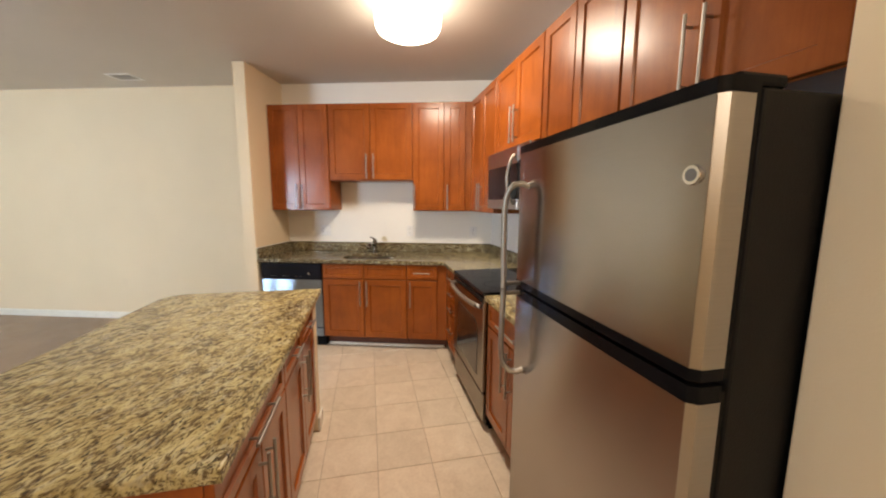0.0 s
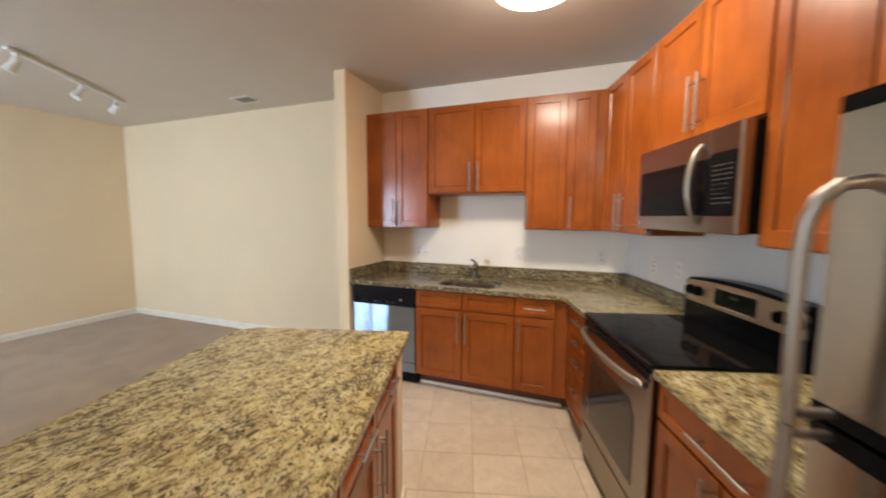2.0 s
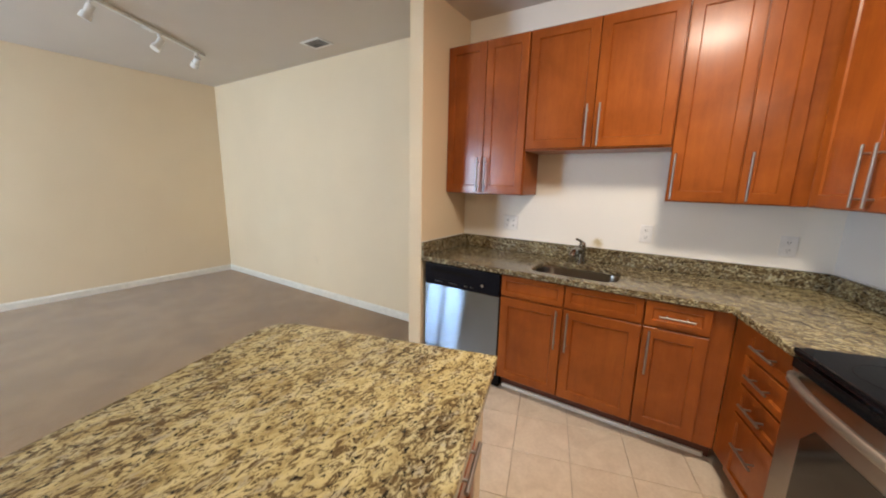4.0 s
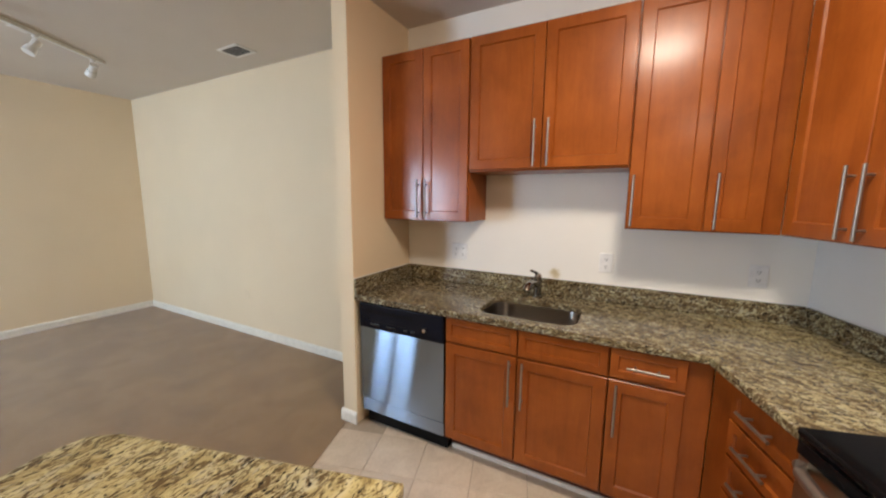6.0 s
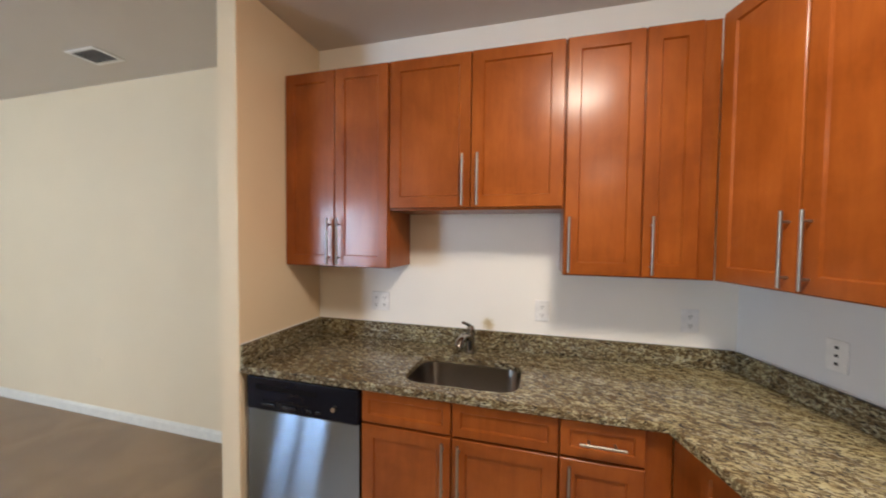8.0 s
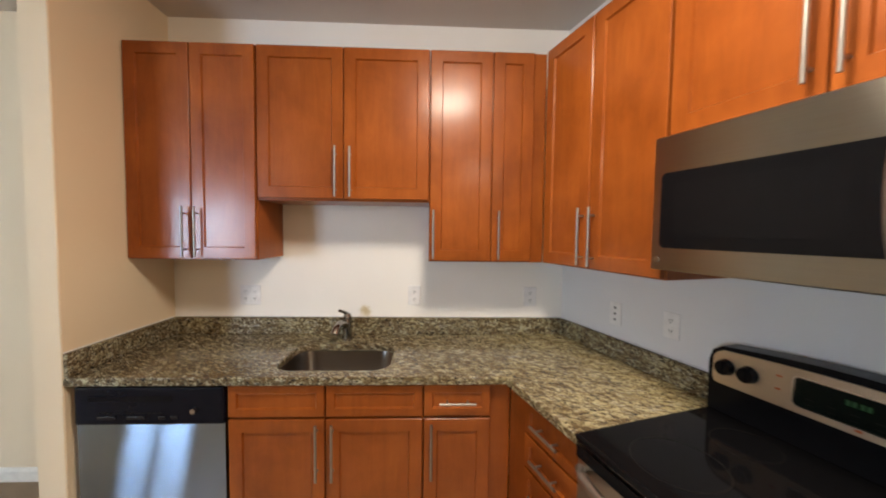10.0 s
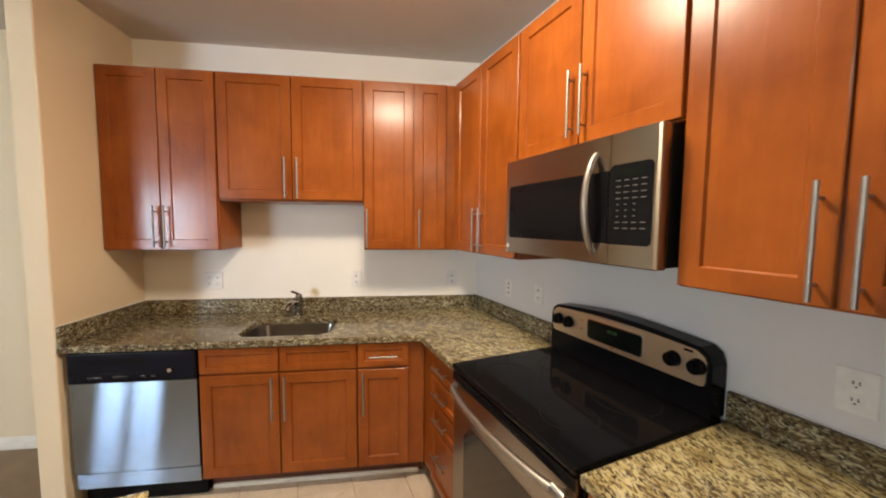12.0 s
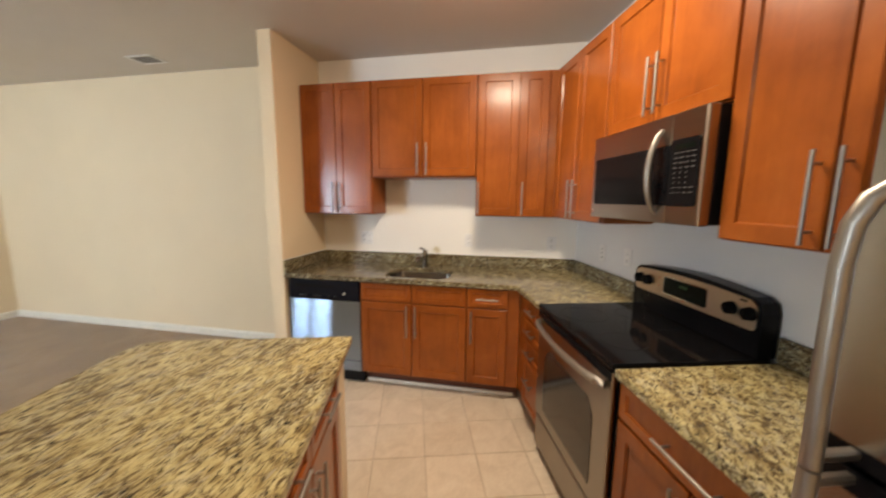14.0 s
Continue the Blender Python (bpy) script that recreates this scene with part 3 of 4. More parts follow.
# ---- dishwasher ----
dw = thing("dishwasher", pose(0.034, 0, 0), "stainless steel dishwasher with a black control panel", "dishwasher")
DWW = 0.612
part("body", boxm(0.002, DWW, -0.598, -0.03, 0.11, UNDER - 0.003), M_BLACKSIDE, dw)
bm = bmesh.new()
cols = 14
zs = (0.212, 0.703)
grid = [[bm.verts.new((DWW * i / cols, -0.634 - 0.004 * (1 - (2 * i / cols - 1) ** 2), z)) for i in range(cols + 1)] for z in zs]
back_ = [[bm.verts.new((DWW * i / cols, -0.60, z)) for i in range(cols + 1)] for z in zs]
for i in range(cols):
    bm.faces.new((grid[0][i], grid[0][i + 1], grid[1][i + 1], grid[1][i]))
    bm.faces.new((grid[1][i], grid[1][i + 1], back_[1][i + 1], back_[1][i]))
    bm.faces.new((grid[0][i], grid[0][i + 1], back_[0][i + 1], back_[0][i]))
bm.faces.new((grid[0][0], grid[1][0], back_[1][0], back_[0][0]))
bm.faces.new((grid[0][-1], grid[1][-1], back_[1][-1], back_[0][-1]))
bmesh.ops.recalc_face_normals(bm, faces=bm.faces)
part("door", bm, M_DISHSTEEL, dw, "brushed stainless steel door", True)
panel = part("control_panel", boxm(0, DWW, -0.646, -0.60, 0.702, UNDER - 0.004, 0.008, 2), M_NAVY, dw, "glossy black control panel")
part("vent_strip", boxm(0.06, 0.40, -0.649, -0.6465, 0.806, 0.828), M_BLACK, panel)
bm = bmesh.new()
for k in range(12):
    box(bm, 0.10 + 0.022 * k, 0.114 + 0.022 * k, -0.6485, -0.646, 0.752, 0.758)
tagged(part("button_print", bm, M_RING, panel, "row of small grey marks"), kind="stuff")
for x0, x1 in ((0.095, 0.170), (0.215, 0.290), (0.345, 0.375), (0.395, 0.425)):
    part("button", boxm(x0, x1, -0.653, -0.6455, 0.728, 0.744, 0.0035, 3), M_BUTTON, panel, "glossy black push button", True, 80)
bm = rod(bmesh.new(), (0.495, -0.645, 0.768), (0.495, -0.664, 0.768), 0.014, 18, 0.011)
part("knob", bm, M_CHROME, panel, "small chrome knob", True)
part("lower_panel", boxm(0, DWW, -0.626, -0.60, 0.115, 0.203, 0.004), M_DISHSTEEL, dw, "steel lower access panel")
part("toe_kick", boxm(0, DWW, -0.57, -0.52, 0.002, 0.112), M_BLACK, dw, "black toe kick")

# ---- range ----
rg = thing("range", RW @ pose(0.950, 0, 0), "stainless steel electric range with a black glass cooktop", "range")
RWID = 0.756
part("body", boxm(0, RWID, -0.625, -0.03, 0.03, 0.893, 0.004), M_BLACK, rg, "black enamelled sides")
part("cooktop", boxm(-0.003, RWID + 0.003, -0.662, -0.028, 0.895, 0.919, 0.007, 2), M_GLASSTOP, rg, "black ceramic glass cooktop")
for cx, cy, r in ((0.20, -0.49, 0.115), (0.55, -0.49, 0.095), (0.20, -0.22, 0.085), (0.55, -0.22, 0.115)):
    bm = bmesh.new()
    vi, vo_ = ([bm.verts.new((cx + rr * math.cos(2 * math.pi * k / 48), cy + rr * math.sin(2 * math.pi * k / 48), 0.9196)) for k in range(48)] for rr in (r - 0.0015, r + 0.0015))
    for k in range(48):
        bm.faces.new((vi[k], vo_[k], vo_[(k + 1) % 48], vi[(k + 1) % 48]))
    part("burner_ring", bm, M_RING, rg, "thin grey printed ring")
door = part("oven_door", boxm(0.004, RWID - 0.004, -0.655, -0.627, 0.262, 0.885, 0.006, 2), M_STEEL, rg, "stainless steel oven door")
upright = [(0.115, 0.33), (RWID - 0.115, 0.33), (RWID - 0.115, 0.635), (RWID - 0.165, 0.70), (0.165, 0.70), (0.115, 0.635)]
part("window", upright_plate(bmesh.new(), upright, -0.6575, -0.654), M_OVENGLASS, door, "black oven door window")
part("door_top_strip", boxm(0.004, RWID - 0.004, -0.6585, -0.6555, 0.848, 0.884), M_BLACK, door)
pts = [(0.03 + (RWID - 0.06) * k / 20, -0.665 - 0.052 * math.sin(math.pi * k / 20) ** 0.5, 0.825) for k in range(21)]
part("handle", tube(bmesh.new(), pts, 0.016, 12), M_NICKEL, door, "bowed steel handle", True)
part("storage_drawer", boxm(0.004, RWID - 0.004, -0.65, -0.627, 0.062, 0.245, 0.006, 2), M_STEEL, rg, "stainless steel storage drawer")
part("toe_kick", boxm(0.01, RWID - 0.01, -0.60, -0.56, 0.001, 0.058), M_BLACK, rg)
guard = [(0.0, 0.92), (RWID, 0.92), (RWID, 1.095), (RWID - 0.012, 1.132), (RWID - 0.04, 1.152)]
guard += [(RWID - 0.04 - (RWID - 0.08) * k / 8, 1.152 + 0.024 * math.sin(math.pi * k / 8)) for k in range(1, 8)]
guard += [(0.04, 1.152), (0.012, 1.132), (0.0, 1.095)]
bg = part("backguard", upright_plate(bmesh.new(), guard, -0.088, -0.012), M_BLACK, rg, "black backguard with rounded top")
fz = lambda x: 1.136 + 0.018 * math.sin(math.pi * x / RWID)
face = [(0.034, 1.022), (RWID - 0.036, 1.022), (RWID - 0.023, 1.026), (RWID - 0.017, 1.038), (RWID - 0.015, 1.106), (RWID - 0.021, 1.122)]
face += [(RWID - 0.048 - (RWID - 0.096) * k / 10, fz(RWID - 0.048 - (RWID - 0.096) * k / 10)) for k in range(11)] + [(0.028, 1.128), (0.018, 1.112), (0.016, 1.040), (0.022, 1.026)]
part("fascia", upright_plate(bmesh.new(), face, -0.0935, -0.087), M_FASCIA, bg, "brushed steel control fascia")
part("display_bezel", upright_plate(bmesh.new(), rounded(0.240, 0.515, 1.041, 1.131, 0.016), -0.0955, -0.0925), M_CHROME, bg, "thin bright rim round the display")
part("display", upright_plate(bmesh.new(), rounded(0.244, 0.511, 1.045, 1.127, 0.013), -0.0965, -0.0925), M_DISPLAY, bg, "dark clock display")
bm = bmesh.new()
for k in range(5):
    for j in (0, 1):
        box(bm, 0.270 + 0.045 * k, 0.290 + 0.045 * k, -0.0973, -0.0965, 1.056 + 0.016 * j, 1.059 + 0.016 * j)
tagged(part("display_print", bm, M_RING, bg), kind="stuff")
bm = bmesh.new()
for x in (0.352, 0.364, 0.379, 0.391):
    box(bm, x, x + 0.008, -0.0973, -0.0965, 1.094, 1.108)
part("clock_digits", bm, M_LED, bg, "faint green clock digits")
for x, z in ((0.20, 1.11), (0.198, 1.07), (0.37, 1.032)):
    part("warning_print", boxm(x, x + 0.014, -0.0943, -0.093, z, z + 0.006), M_AMBER, bg, "small amber mark")
part("badge", boxm(RWID - 0.09, RWID - 0.060, -0.0945, -0.093, 1.126, 1.134), M_BLACK, bg)
for x in (0.060, 0.128, 0.632, 0.713):
    bm = rod(bmesh.new(), (x, -0.093, 1.085), (x, -0.118, 1.085), 0.028, 24, 0.024)
    box(bm, x - 0.004, x + 0.004, -0.124, -0.117, 1.063, 1.107, 0.001)
    part("knob", bm, M_BLACK, bg, "black control knob", True)

# ---- microwave ----
mw = thing("microwave", RW @ pose(0.950, 0, 0), "stainless steel over-range microwave with a black window", "microwave")
MZ0, MZ1, MWW = 1.424, 1.842, 0.756
part("body", boxm(0.002, MWW - 0.002, -0.345, -0.004, MZ0 + 0.006, MZ1 - 0.002, 0.003), M_BLACKSIDE, mw, "black metal casing")
door = part("door", boxm(0, 0.5825, -0.385, -0.347, MZ0, MZ1, 0.003, 1), M_STEEL, mw, "steel framed microwave door")
part("window", upright_plate(bmesh.new(), [(0.5815, MZ0 + 0.070), (0.5815, MZ1 - 0.115)] + [(x, z) for x, z in rounded(0.030, 0.575, MZ0 + 0.070, MZ1 - 0.115, 0.018) if x < 0.3], -0.388, -0.384), M_GLASSTOP, door, "black glass window")
part("window_screen", upright_plate(bmesh.new(), rounded(0.075, 0.455, MZ0 + 0.105, MZ1 - 0.15, 0.012), -0.3888, -0.3878), M_BLACK, door)
bm = tube(bmesh.new(), [(0.528, -0.384 - 0.048 * math.sin(math.pi * k / 16) ** 0.6, MZ0 + 0.035 + 0.33 * k / 16) for k in range(17)], [0.010 + 0.004 * math.sin(math.pi * k / 16) for k in range(17)], 12)
part("handle", bm, M_NICKEL, door, "bowed steel handle", True)
ctrl = part("control_side", boxm(0.5845, MWW, -0.385, -0.347, MZ0, MZ1, 0.003, 1), M_STEEL, mw)
corner = rounded(0.500, 0.733, MZ0 + 0.068, MZ1 - 0.100, 0.014)
part("keypad", upright_plate(bmesh.new(), [(0.5855, MZ0 + 0.068)] + corner[21:] + corner[:7] + [(0.598, MZ1 - 0.100), (0.5855, MZ1 - 0.115)], -0.388, -0.384), M_BLACK, ctrl, "black keypad")
bm = bmesh.new()
for r in range(9):
    for k in range(4):
        if 4 <= r <= 6 and k == 3:
            continue
        small = 4 <= r <= 6
        cx, cz = 0.620 + 0.029 * k, MZ1 - 0.150 - 0.0185 * r
        if cz > MZ0 + 0.075:
            box(bm, cx - (0.004 if small else 0.0085), cx + (0.003 if small else 0.0085), -0.3888, -0.3878, cz - 0.0011, cz + 0.0011)
tagged(part("key_print", bm, M_PRINT, ctrl, "rows of small pale key marks"), kind="stuff")
part("display", boxm(0.612, 0.712, -0.389, -0.3875, MZ1 - 0.138, MZ1 - 0.118), M_DISPLAY, ctrl)
part("edge_trim", boxm(MWW - 0.011, MWW - 0.0005, -0.3885, -0.3855, MZ0 + 0.003, MZ1 - 0.003, 0.001), M_FASCIA, ctrl, "bright steel edge strip")
part("logo", rod(bmesh.new(), (0.022, -0.384, MZ0 + 0.032), (0.022, -0.388, MZ0 + 0.032), 0.010, 18), M_CHROME, door, "small round badge")
part("underside_vent", boxm(0.03, MWW - 0.03, -0.34, -0.05, MZ0 + 0.002, MZ0 + 0.0055), M_BLACK, mw)

# ---- refrigerator ----
FU = 2.418
FW = 0.799
fr = thing("refrigerator", RW @ pose(FU, 0, 0), "stainless steel top-freezer refrigerator with black sides", "refrigerator")
part("body", boxm(0.004, FW - 0.004, -0.685, -0.04, 0.03, 1.668, 0.006, 2), M_BLACKSIDE, fr, "black textured cabinet")


def fridge_door(name, z0, z1, lo_cap, hi_cap):
    """A gently bowed steel skin between black end caps; square at the handle edge, sloped at the hinge edge."""
    prof = [(0.0, -0.70), (0.0, -0.757), (0.006, -0.764)]
    prof += [(0.02 + (FW - 0.038) * k / 14, -0.765 - 0.005 * math.sin(math.pi * k / 14)) for k in range(15)]
    prof += [(FW - 0.0165, -0.7640), (FW - 0.0055, -0.7500), (FW - 0.004, -0.745), (FW - 0.004, -0.70)]

    def sweep(a, b, grow=0.0):
        bm = bmesh.new()
        lo, hi = ([bm.verts.new((x, y - grow if y < -0.71 else y, z)) for x, y in prof] for z in (a, b))
        for k in range(len(prof)):
            j = (k + 1) % len(prof)
            bm.faces.new((lo[k], lo[j], hi[j], hi[k]))
        bm.faces.new(lo), bm.faces.new(hi)
        bmesh.ops.recalc_face_normals(bm, faces=bm.faces)
        return bm
    liner = part(name, boxm(0.006, FW - 0.006, -0.71, -0.688, z0 - 0.02, z1 + 0.02), M_BLACK, fr, "black door liner")
    part("steel_skin", sweep(z0, z1), M_FRIDGE, liner, "brushed stainless steel skin", True, 12)
    part("end_cap", sweep(z0 - lo_cap, z0 - 0.0005, 0.002), M_BLACK, liner, "black end cap", True)
    part("end_cap", sweep(z1 + 0.0005, z1 + hi_cap, 0.002), M_BLACK, liner, "black end cap", True)
    return liner


freezer = fridge_door("freezer_door", 1.172, 1.656, 0.024, 0.027)
lower = fridge_door("fridge_door", 0.085, 1.104, 0.02, 0.034)
arc = [(0.088, -0.758, 1.528), (0.084, -0.788, 1.541), (0.071, -0.813, 1.538), (0.055, -0.829, 1.517), (0.046, -0.836, 1.485), (0.042, -0.838, 1.43), (0.042, -0.837, 1.30), (0.042, -0.834, 1.20), (0.042, -0.833, 1.147)]
part("handle", tube(bmesh.new(), arc, 0.0128, 14, 0.85), M_NICKEL, freezer, "curved tubular steel handle", True)
part("handle_bracket", boxm(0.034, 0.050, -0.826, -0.764, 1.156, 1.170, 0.003), M_NICKEL, freezer)
arc = [(x, y, 1.143 - (z - 1.147) * 0.82) for x, y, z in arc]
part("handle", tube(bmesh.new(), arc, 0.0128, 14, 0.85), M_NICKEL, lower, "curved tubular steel handle", True)
part("handle_bracket", boxm(0.034, 0.050, -0.826, -0.764, 1.118, 1.132, 0.003), M_NICKEL, lower)
part("logo", rod(bmesh.new(), (FW - 0.046, -0.762, 1.524), (FW - 0.046, -0.772, 1.524), 0.019, 24, 0.017), M_CHROME, freezer, "round chrome badge")
part("logo_centre", rod(bmesh.new(), (FW - 0.046, -0.771, 1.524), (FW - 0.046, -0.7728, 1.524), 0.0115, 20), M_PRINT, freezer)
part("hinge_cover", boxm(FW - 0.075, FW - 0.006, -0.735, -0.63, 1.6685, 1.692, 0.007, 2), M_BLACK, fr, "black hinge cover")
part("toe_grille", boxm(0.01, FW - 0.01, -0.68, -0.66, 0.005, 0.07), M_BLACK, fr)

# ---- island ----
IV0, IV1, IU0, IU1 = 1.656, 2.535, 1.345, 2.945
FRONT = 1.687
isl = thing("island", RW, "cream painted half wall carrying the island worktop", "island")
part("half_wall", boxm(IU0 + 0.04, IU0 + 0.158, -2.43, -FRONT, 0.007, UNDER, 0.003), M_WALL, isl, "cream painted end wall")
part("half_wall", boxm(IU0 + 0.159, IU1 - 0.03, -2.43, -2.322, 0.007, UNDER, 0.003), M_WALL, isl, "cream painted back wall")
part("baseboard", boxm(IU0 + 0.026, IU0 + 0.159, -FRONT + 0.001, -FRONT + 0.016, 0.001, 0.095, 0.004), M_TRIM, isl, "white baseboard")
part("baseboard", boxm(IU0 + 0.026, IU0 + 0.039, -2.43, -FRONT, 0.007, 0.095, 0.004), M_TRIM, isl, "white baseboard")
ISL = RW @ pose(0, -FRONT - BD - 0.021, 0, 0, 0, 180)     # x towards the sink wall, -y faces the range
cabinet("base_cabinet", ISL, -2.256, -1.506, 0.112, UNDER, BD, [
    ("drawer", -2.252, -1.885, W0, W1, (-2.068, 0.79, 0.16, False)), ("drawer", -1.877, -1.51, W0, W1, (-1.694, 0.79, 0.16, False)),
    ("door", -2.252, -1.885, D0, D1, (-1.915, DH, 0.25, True)), ("door", -1.877, -1.51, D0, D1, (-1.847, DH, 0.25, True))],
    "cherry-stained island cabinet with two drawers over two doors", "island cabinets", True)
cabinet("base_cabinet", ISL, -2.918, -2.258, 0.112, UNDER, BD, [
    ("drawer", -2.914, -2.262, W0, W1, (-2.588, 0.79, 0.25, False)),
    ("door", -2.914, -2.592, D0, D1, (-2.622, DH, 0.25, True)), ("door", -2.584, -2.262, D0, D1, (-2.554, DH, 0.25, True))],
    "cherry-stained island cabinet with a wide drawer over two doors", "island cabinets", True)
itop = thing("worktop", RW, "polished gold granite island worktop with dark flecks", "worktop")
outline = [(IU0, -IV0), (IU1, -IV0), (IU1, -IV1), (IU0 + 0.10, -IV1), (IU0 + 0.03, -IV1 + 0.03), (IU0, -IV1 + 0.10)]
part("slab", slab(outline), M_GRAN, itop)

# ---- outlets ----


def outlet(m, x, z, w, h, gangs, label):
    """A wall plate with its sockets, centred at x, z on a wall."""
    base = thing("outlet", m @ pose(x, 0, z), label, "outlet", "outlets")
    part("plate", boxm(-w / 2, w / 2, -0.007, -0.0005, -h / 2, h / 2, 0.003, 2), M_WHITE, base)
    for gx in gangs:
        for s in (-0.022, 0.022):
            so = part("socket", upright_plate(bmesh.new(), rounded(gx - 0.015, gx + 0.015, s - 0.016, s + 0.016, 0.009, 3), -0.0092, -0.0065), M_WHITE, base)
            bm = bmesh.new()
            box(bm, gx - 0.0072, gx - 0.0045, -0.0098, -0.0091, s - 0.003, s + 0.007)
            box(bm, gx + 0.0045, gx + 0.0072, -0.0098, -0.0091, s - 0.003, s + 0.007)
            rod(bm, (gx, -0.0091, s - 0.009), (gx, -0.0098, s - 0.009), 0.0026, 8)
            part("slots", bm, M_SLOT, so)
    return base


outlet(BACK, 0.445, 1.143, 0.122, 0.118, (-0.027, 0.027), "white double outlet plate on the cream wall")
outlet(BACK, 1.427, 1.146, 0.074, 0.118, (0,), "white outlet plate beside the faucet")
outlet(BACK, 2.142, 1.142, 0.078, 0.118, (0,), "white outlet plate near the corner")
outlet(RW, 1.992, 1.130, 0.080, 0.118, (0,), "white outlet plate near the refrigerator")
outlet(RW, 0.735, 1.150, 0.074, 0.112, (0,), "white outlet plate beside the range")
sw = thing("wall_plate", RW @ pose(0.432, 0, 1.134), "white wall plate with three dark jacks", "wall plate")
part("plate", boxm(-0.037, 0.037, -0.007, -0.0005, -0.058, 0.058, 0.003, 2), M_WHITE, sw)
for z in (-0.03, 0.0, 0.03):
    part("jack", boxm(-0.006, 0.006, -0.0085, -0.0065, z - 0.005, z + 0.005), M_SLOT, sw)
low = thing("outlet", pose(-2.13, 0, 0.455), "cream painted-over outlet low on the living area wall", "outlet", "outlets")
part("plate", boxm(-0.037, 0.037, -0.006, -0.0005, -0.058, 0.058, 0.003, 2), M_WALL, low)
low = thing("outlet", pose(LEFT, -1.02, 0.465, 0, 0, 90), "cream painted-over outlet low on the side wall", "outlet", "outlets")
part("plate", boxm(-0.037, 0.037, -0.006, -0.0005, -0.058, 0.058, 0.003, 2), M_WALL, low)

# ---- ceiling things ----


def ceiling_light(x, y, label):
    dome = thing("ceiling_light", pose(x, y, CEIL), label, "ceiling light", "ceiling lights")
    part("base", rod(bmesh.new(), (0, 0, 0), (0, 0, -0.025), 0.145, 32), M_WHITE, dome)
    bm = bmesh.new()
    prof = [(0.212, -0.012), (0.214, -0.10), (0.210, -0.160), (0.194, -0.190), (0.155, -0.208), (0.09, -0.218)]
    rings = [[bm.verts.new((r * math.cos(2 * math.pi * k / 40), r * math.sin(2 * math.pi * k / 40), z)) for k in range(40)] for r, z in prof]
    for a, c in zip(rings, rings[1:]):
        for k in range(40):
            bm.faces.new((a[k], a[(k + 1) % 40], c[(k + 1) % 40], c[k]))
    tip = bm.verts.new((0, 0, -0.221))
    for k in range(40):
        bm.faces.new((rings[-1][k], rings[-1][(k + 1) % 40], tip))
    part("shade", bm, M_SHADE, dome, "glowing opal glass drum with rounded bottom", True).visible_shadow = False


ceiling_light(*DOME, "lit round opal glass drum ceiling light over the aisle")
ceiling_light(ENTRY.x, ENTRY.y, "lit round opal glass drum ceiling light by the entry")

vent = thing("ceiling_vent", pose(-1.51, -0.335, CEIL), "white metal ceiling air vent with dark slots", "vent")
bm = bmesh.new()
for x0, x1, y0, y1 in ((-0.135, 0.135, -0.095, -0.07), (-0.135, 0.135, 0.07, 0.095), (-0.135, -0.11, -0.07, 0.07), (0.11, 0.135, -0.07, 0.07)):
    box(bm, x0, x1, y0, y1, -0.009, -0.001, 0.002)
part("frame", bm, M_WHITE, vent)
part("backing", boxm(-0.11, 0.11, -0.07, 0.07, -0.003, -0.0015), M_SLOT, vent)
for k in range(8):
    s = part("slat", boxm(-0.11, 0.11, -0.006, 0.006, -0.001, 0.001), M_SLAT, vent)
    s.matrix_local = pose(0, -0.061 + 0.0175 * k, -0.0065, 42, 0, 0)

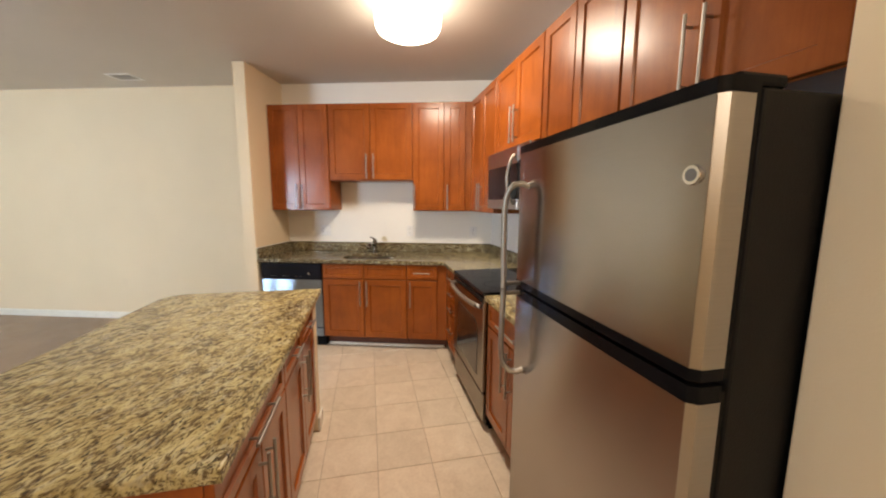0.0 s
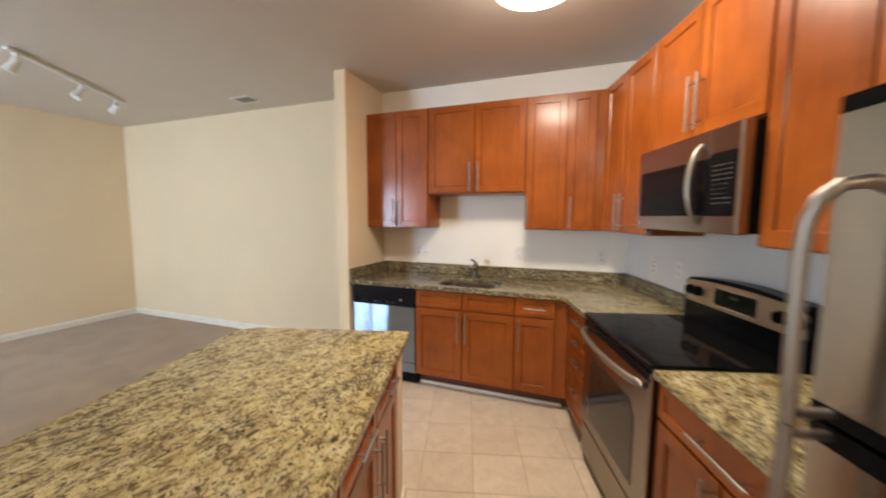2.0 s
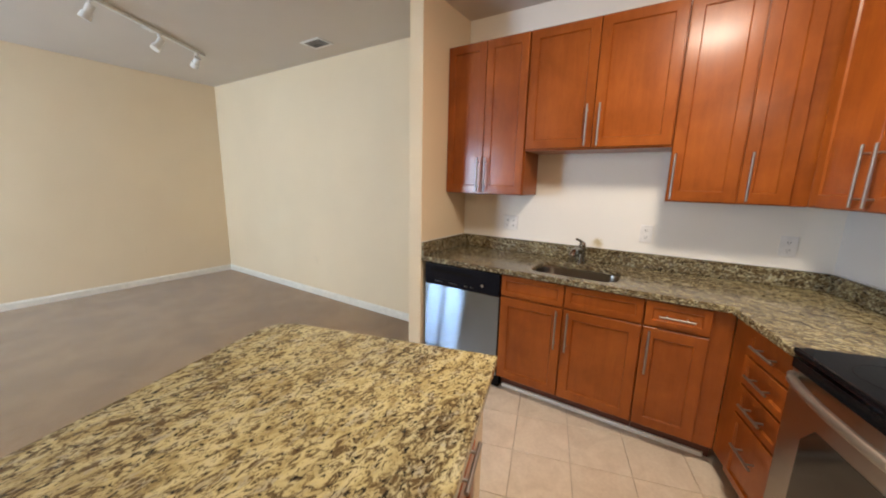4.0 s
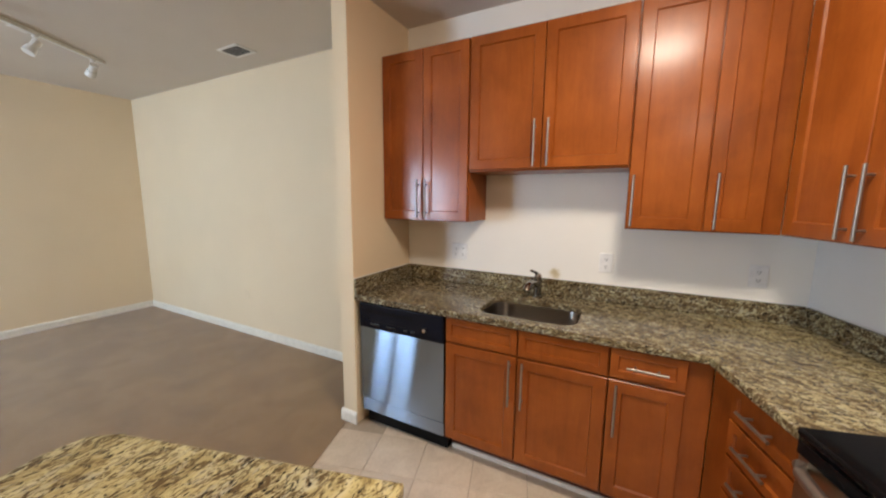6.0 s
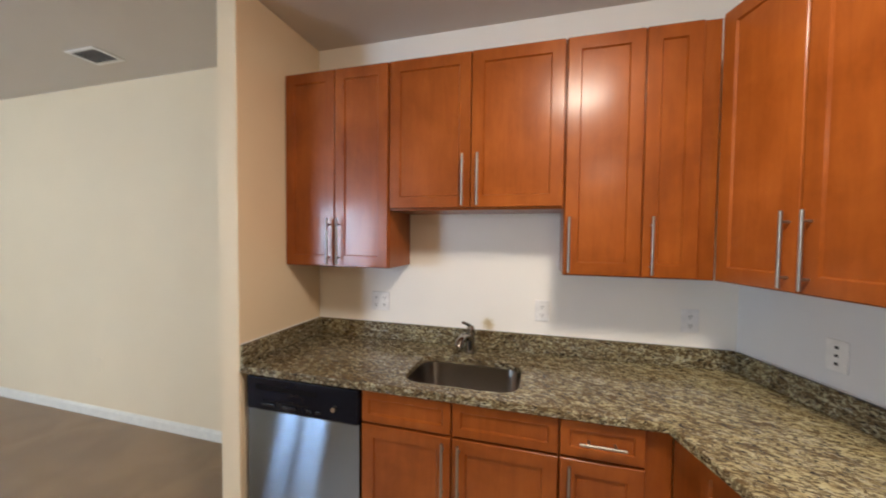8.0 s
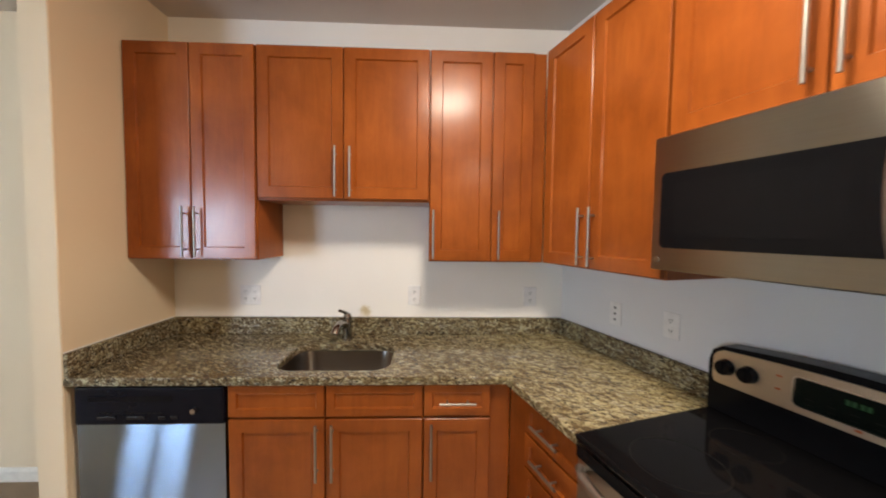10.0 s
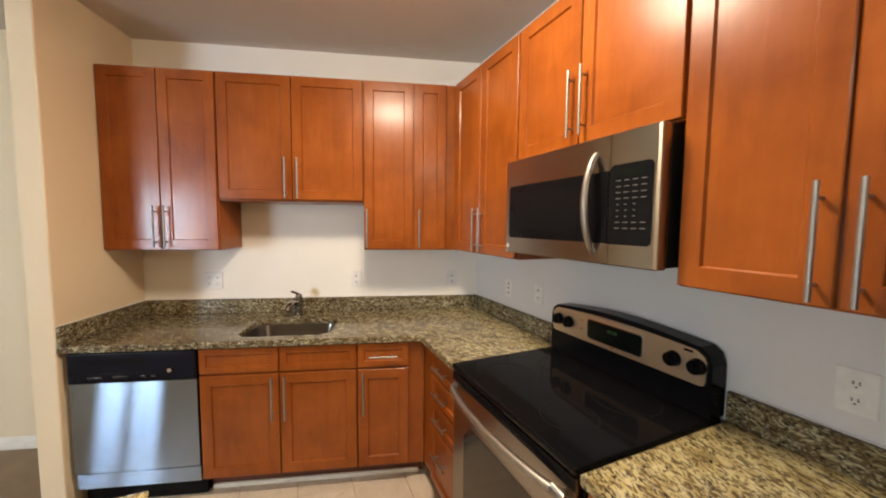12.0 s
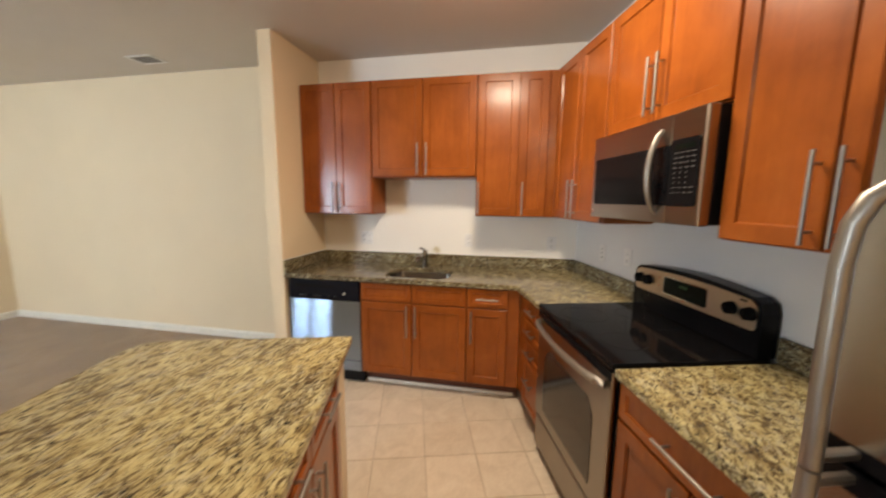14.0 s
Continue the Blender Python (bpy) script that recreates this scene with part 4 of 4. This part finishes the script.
A, Bq = Vector((-2.17, -1.85, CEIL)), Vector((-2.87, -0.74, CEIL))
ang = math.degrees(math.atan2(Bq.y - A.y, Bq.x - A.x))
track = thing("track_light", pose(A.x, A.y, CEIL, 0, 0, ang), "white ceiling track light with swivel spot heads", "track light")
TL = (Bq - A).length
part("rail", boxm(0, TL, -0.018, 0.018, -0.026, -0.001, 0.003), M_LAMPHEAD, track)
part("feed", boxm(TL * 0.42, TL * 0.42 + 0.13, -0.03, 0.03, -0.034, -0.0275, 0.003), M_LAMPHEAD, track)
for x, tilt, turn in ((0.08, 28, 20), (0.72, 32, 60), (1.20, 50, -30)):
    h = part("spot_head", rod(rod(bmesh.new(), (0, 0, -0.025), (0, 0, -0.075), 0.008, 8), (0, 0, -0.027), (0, 0, -0.045), 0.020, 14), M_LAMPHEAD, track, smooth=True)
    h.matrix_local = pose(x, 0, 0)
    bm = rod(bmesh.new(), (0, 0, 0.02), (0, 0, -0.045), 0.030, 18, 0.026)
    rod(bm, (0, 0, -0.045), (0, 0, -0.095), 0.034, 18, 0.040)
    can = part("can", bm, M_LAMPHEAD, h, smooth=True)
    can.matrix_local = pose(0, 0, -0.085, tilt, 0, turn)

# ---- floor tiles ----
PU, PV, U_0, V_0 = 0.3146, 0.3035, 0.344, 0.105
GAP = 0.0035
bm = boxm(GAP / 2, PU - GAP / 2, GAP / 2, PV - GAP / 2, -0.006, 0.0)
bmesh.ops.bevel(bm, geom=[e for e in bm.edges if all(abs(v.co.z) < 1e-5 for v in e.verts)], offset=0.0018, segments=1, affect="EDGES")
tile_mesh = mesh_of("tile", bm, M_TILE)
for i in range(-3, 12):
    for j in range(0, 8):
        u, v = U_0 + PU * i, V_0 + PV * j
        mid = rw(u + PU / 2, v + PV / 2)
        if mid.y > -0.30 or (mid.x < 0.06 and mid.y > -0.60) or mid.x < -0.2:
            continue
        t = new("tile", tile_mesh)
        t.parent = floor
        t.matrix_world = RW @ pose(u, -v - PV, 0.0)
bm = bmesh.new()
for i in range(12, 19):
    for j in range(0, 8):
        u, v = U_0 + PU * i, V_0 + PV * j
        box(bm, u + GAP / 2, u + PU - GAP / 2, -v - PV + GAP / 2, -v - GAP / 2, -0.006, 0.0)
rest = part("entry_tiles", bm, M_TILE, floor)
rest.matrix_world = RW
tagged(rest, kind="stuff")
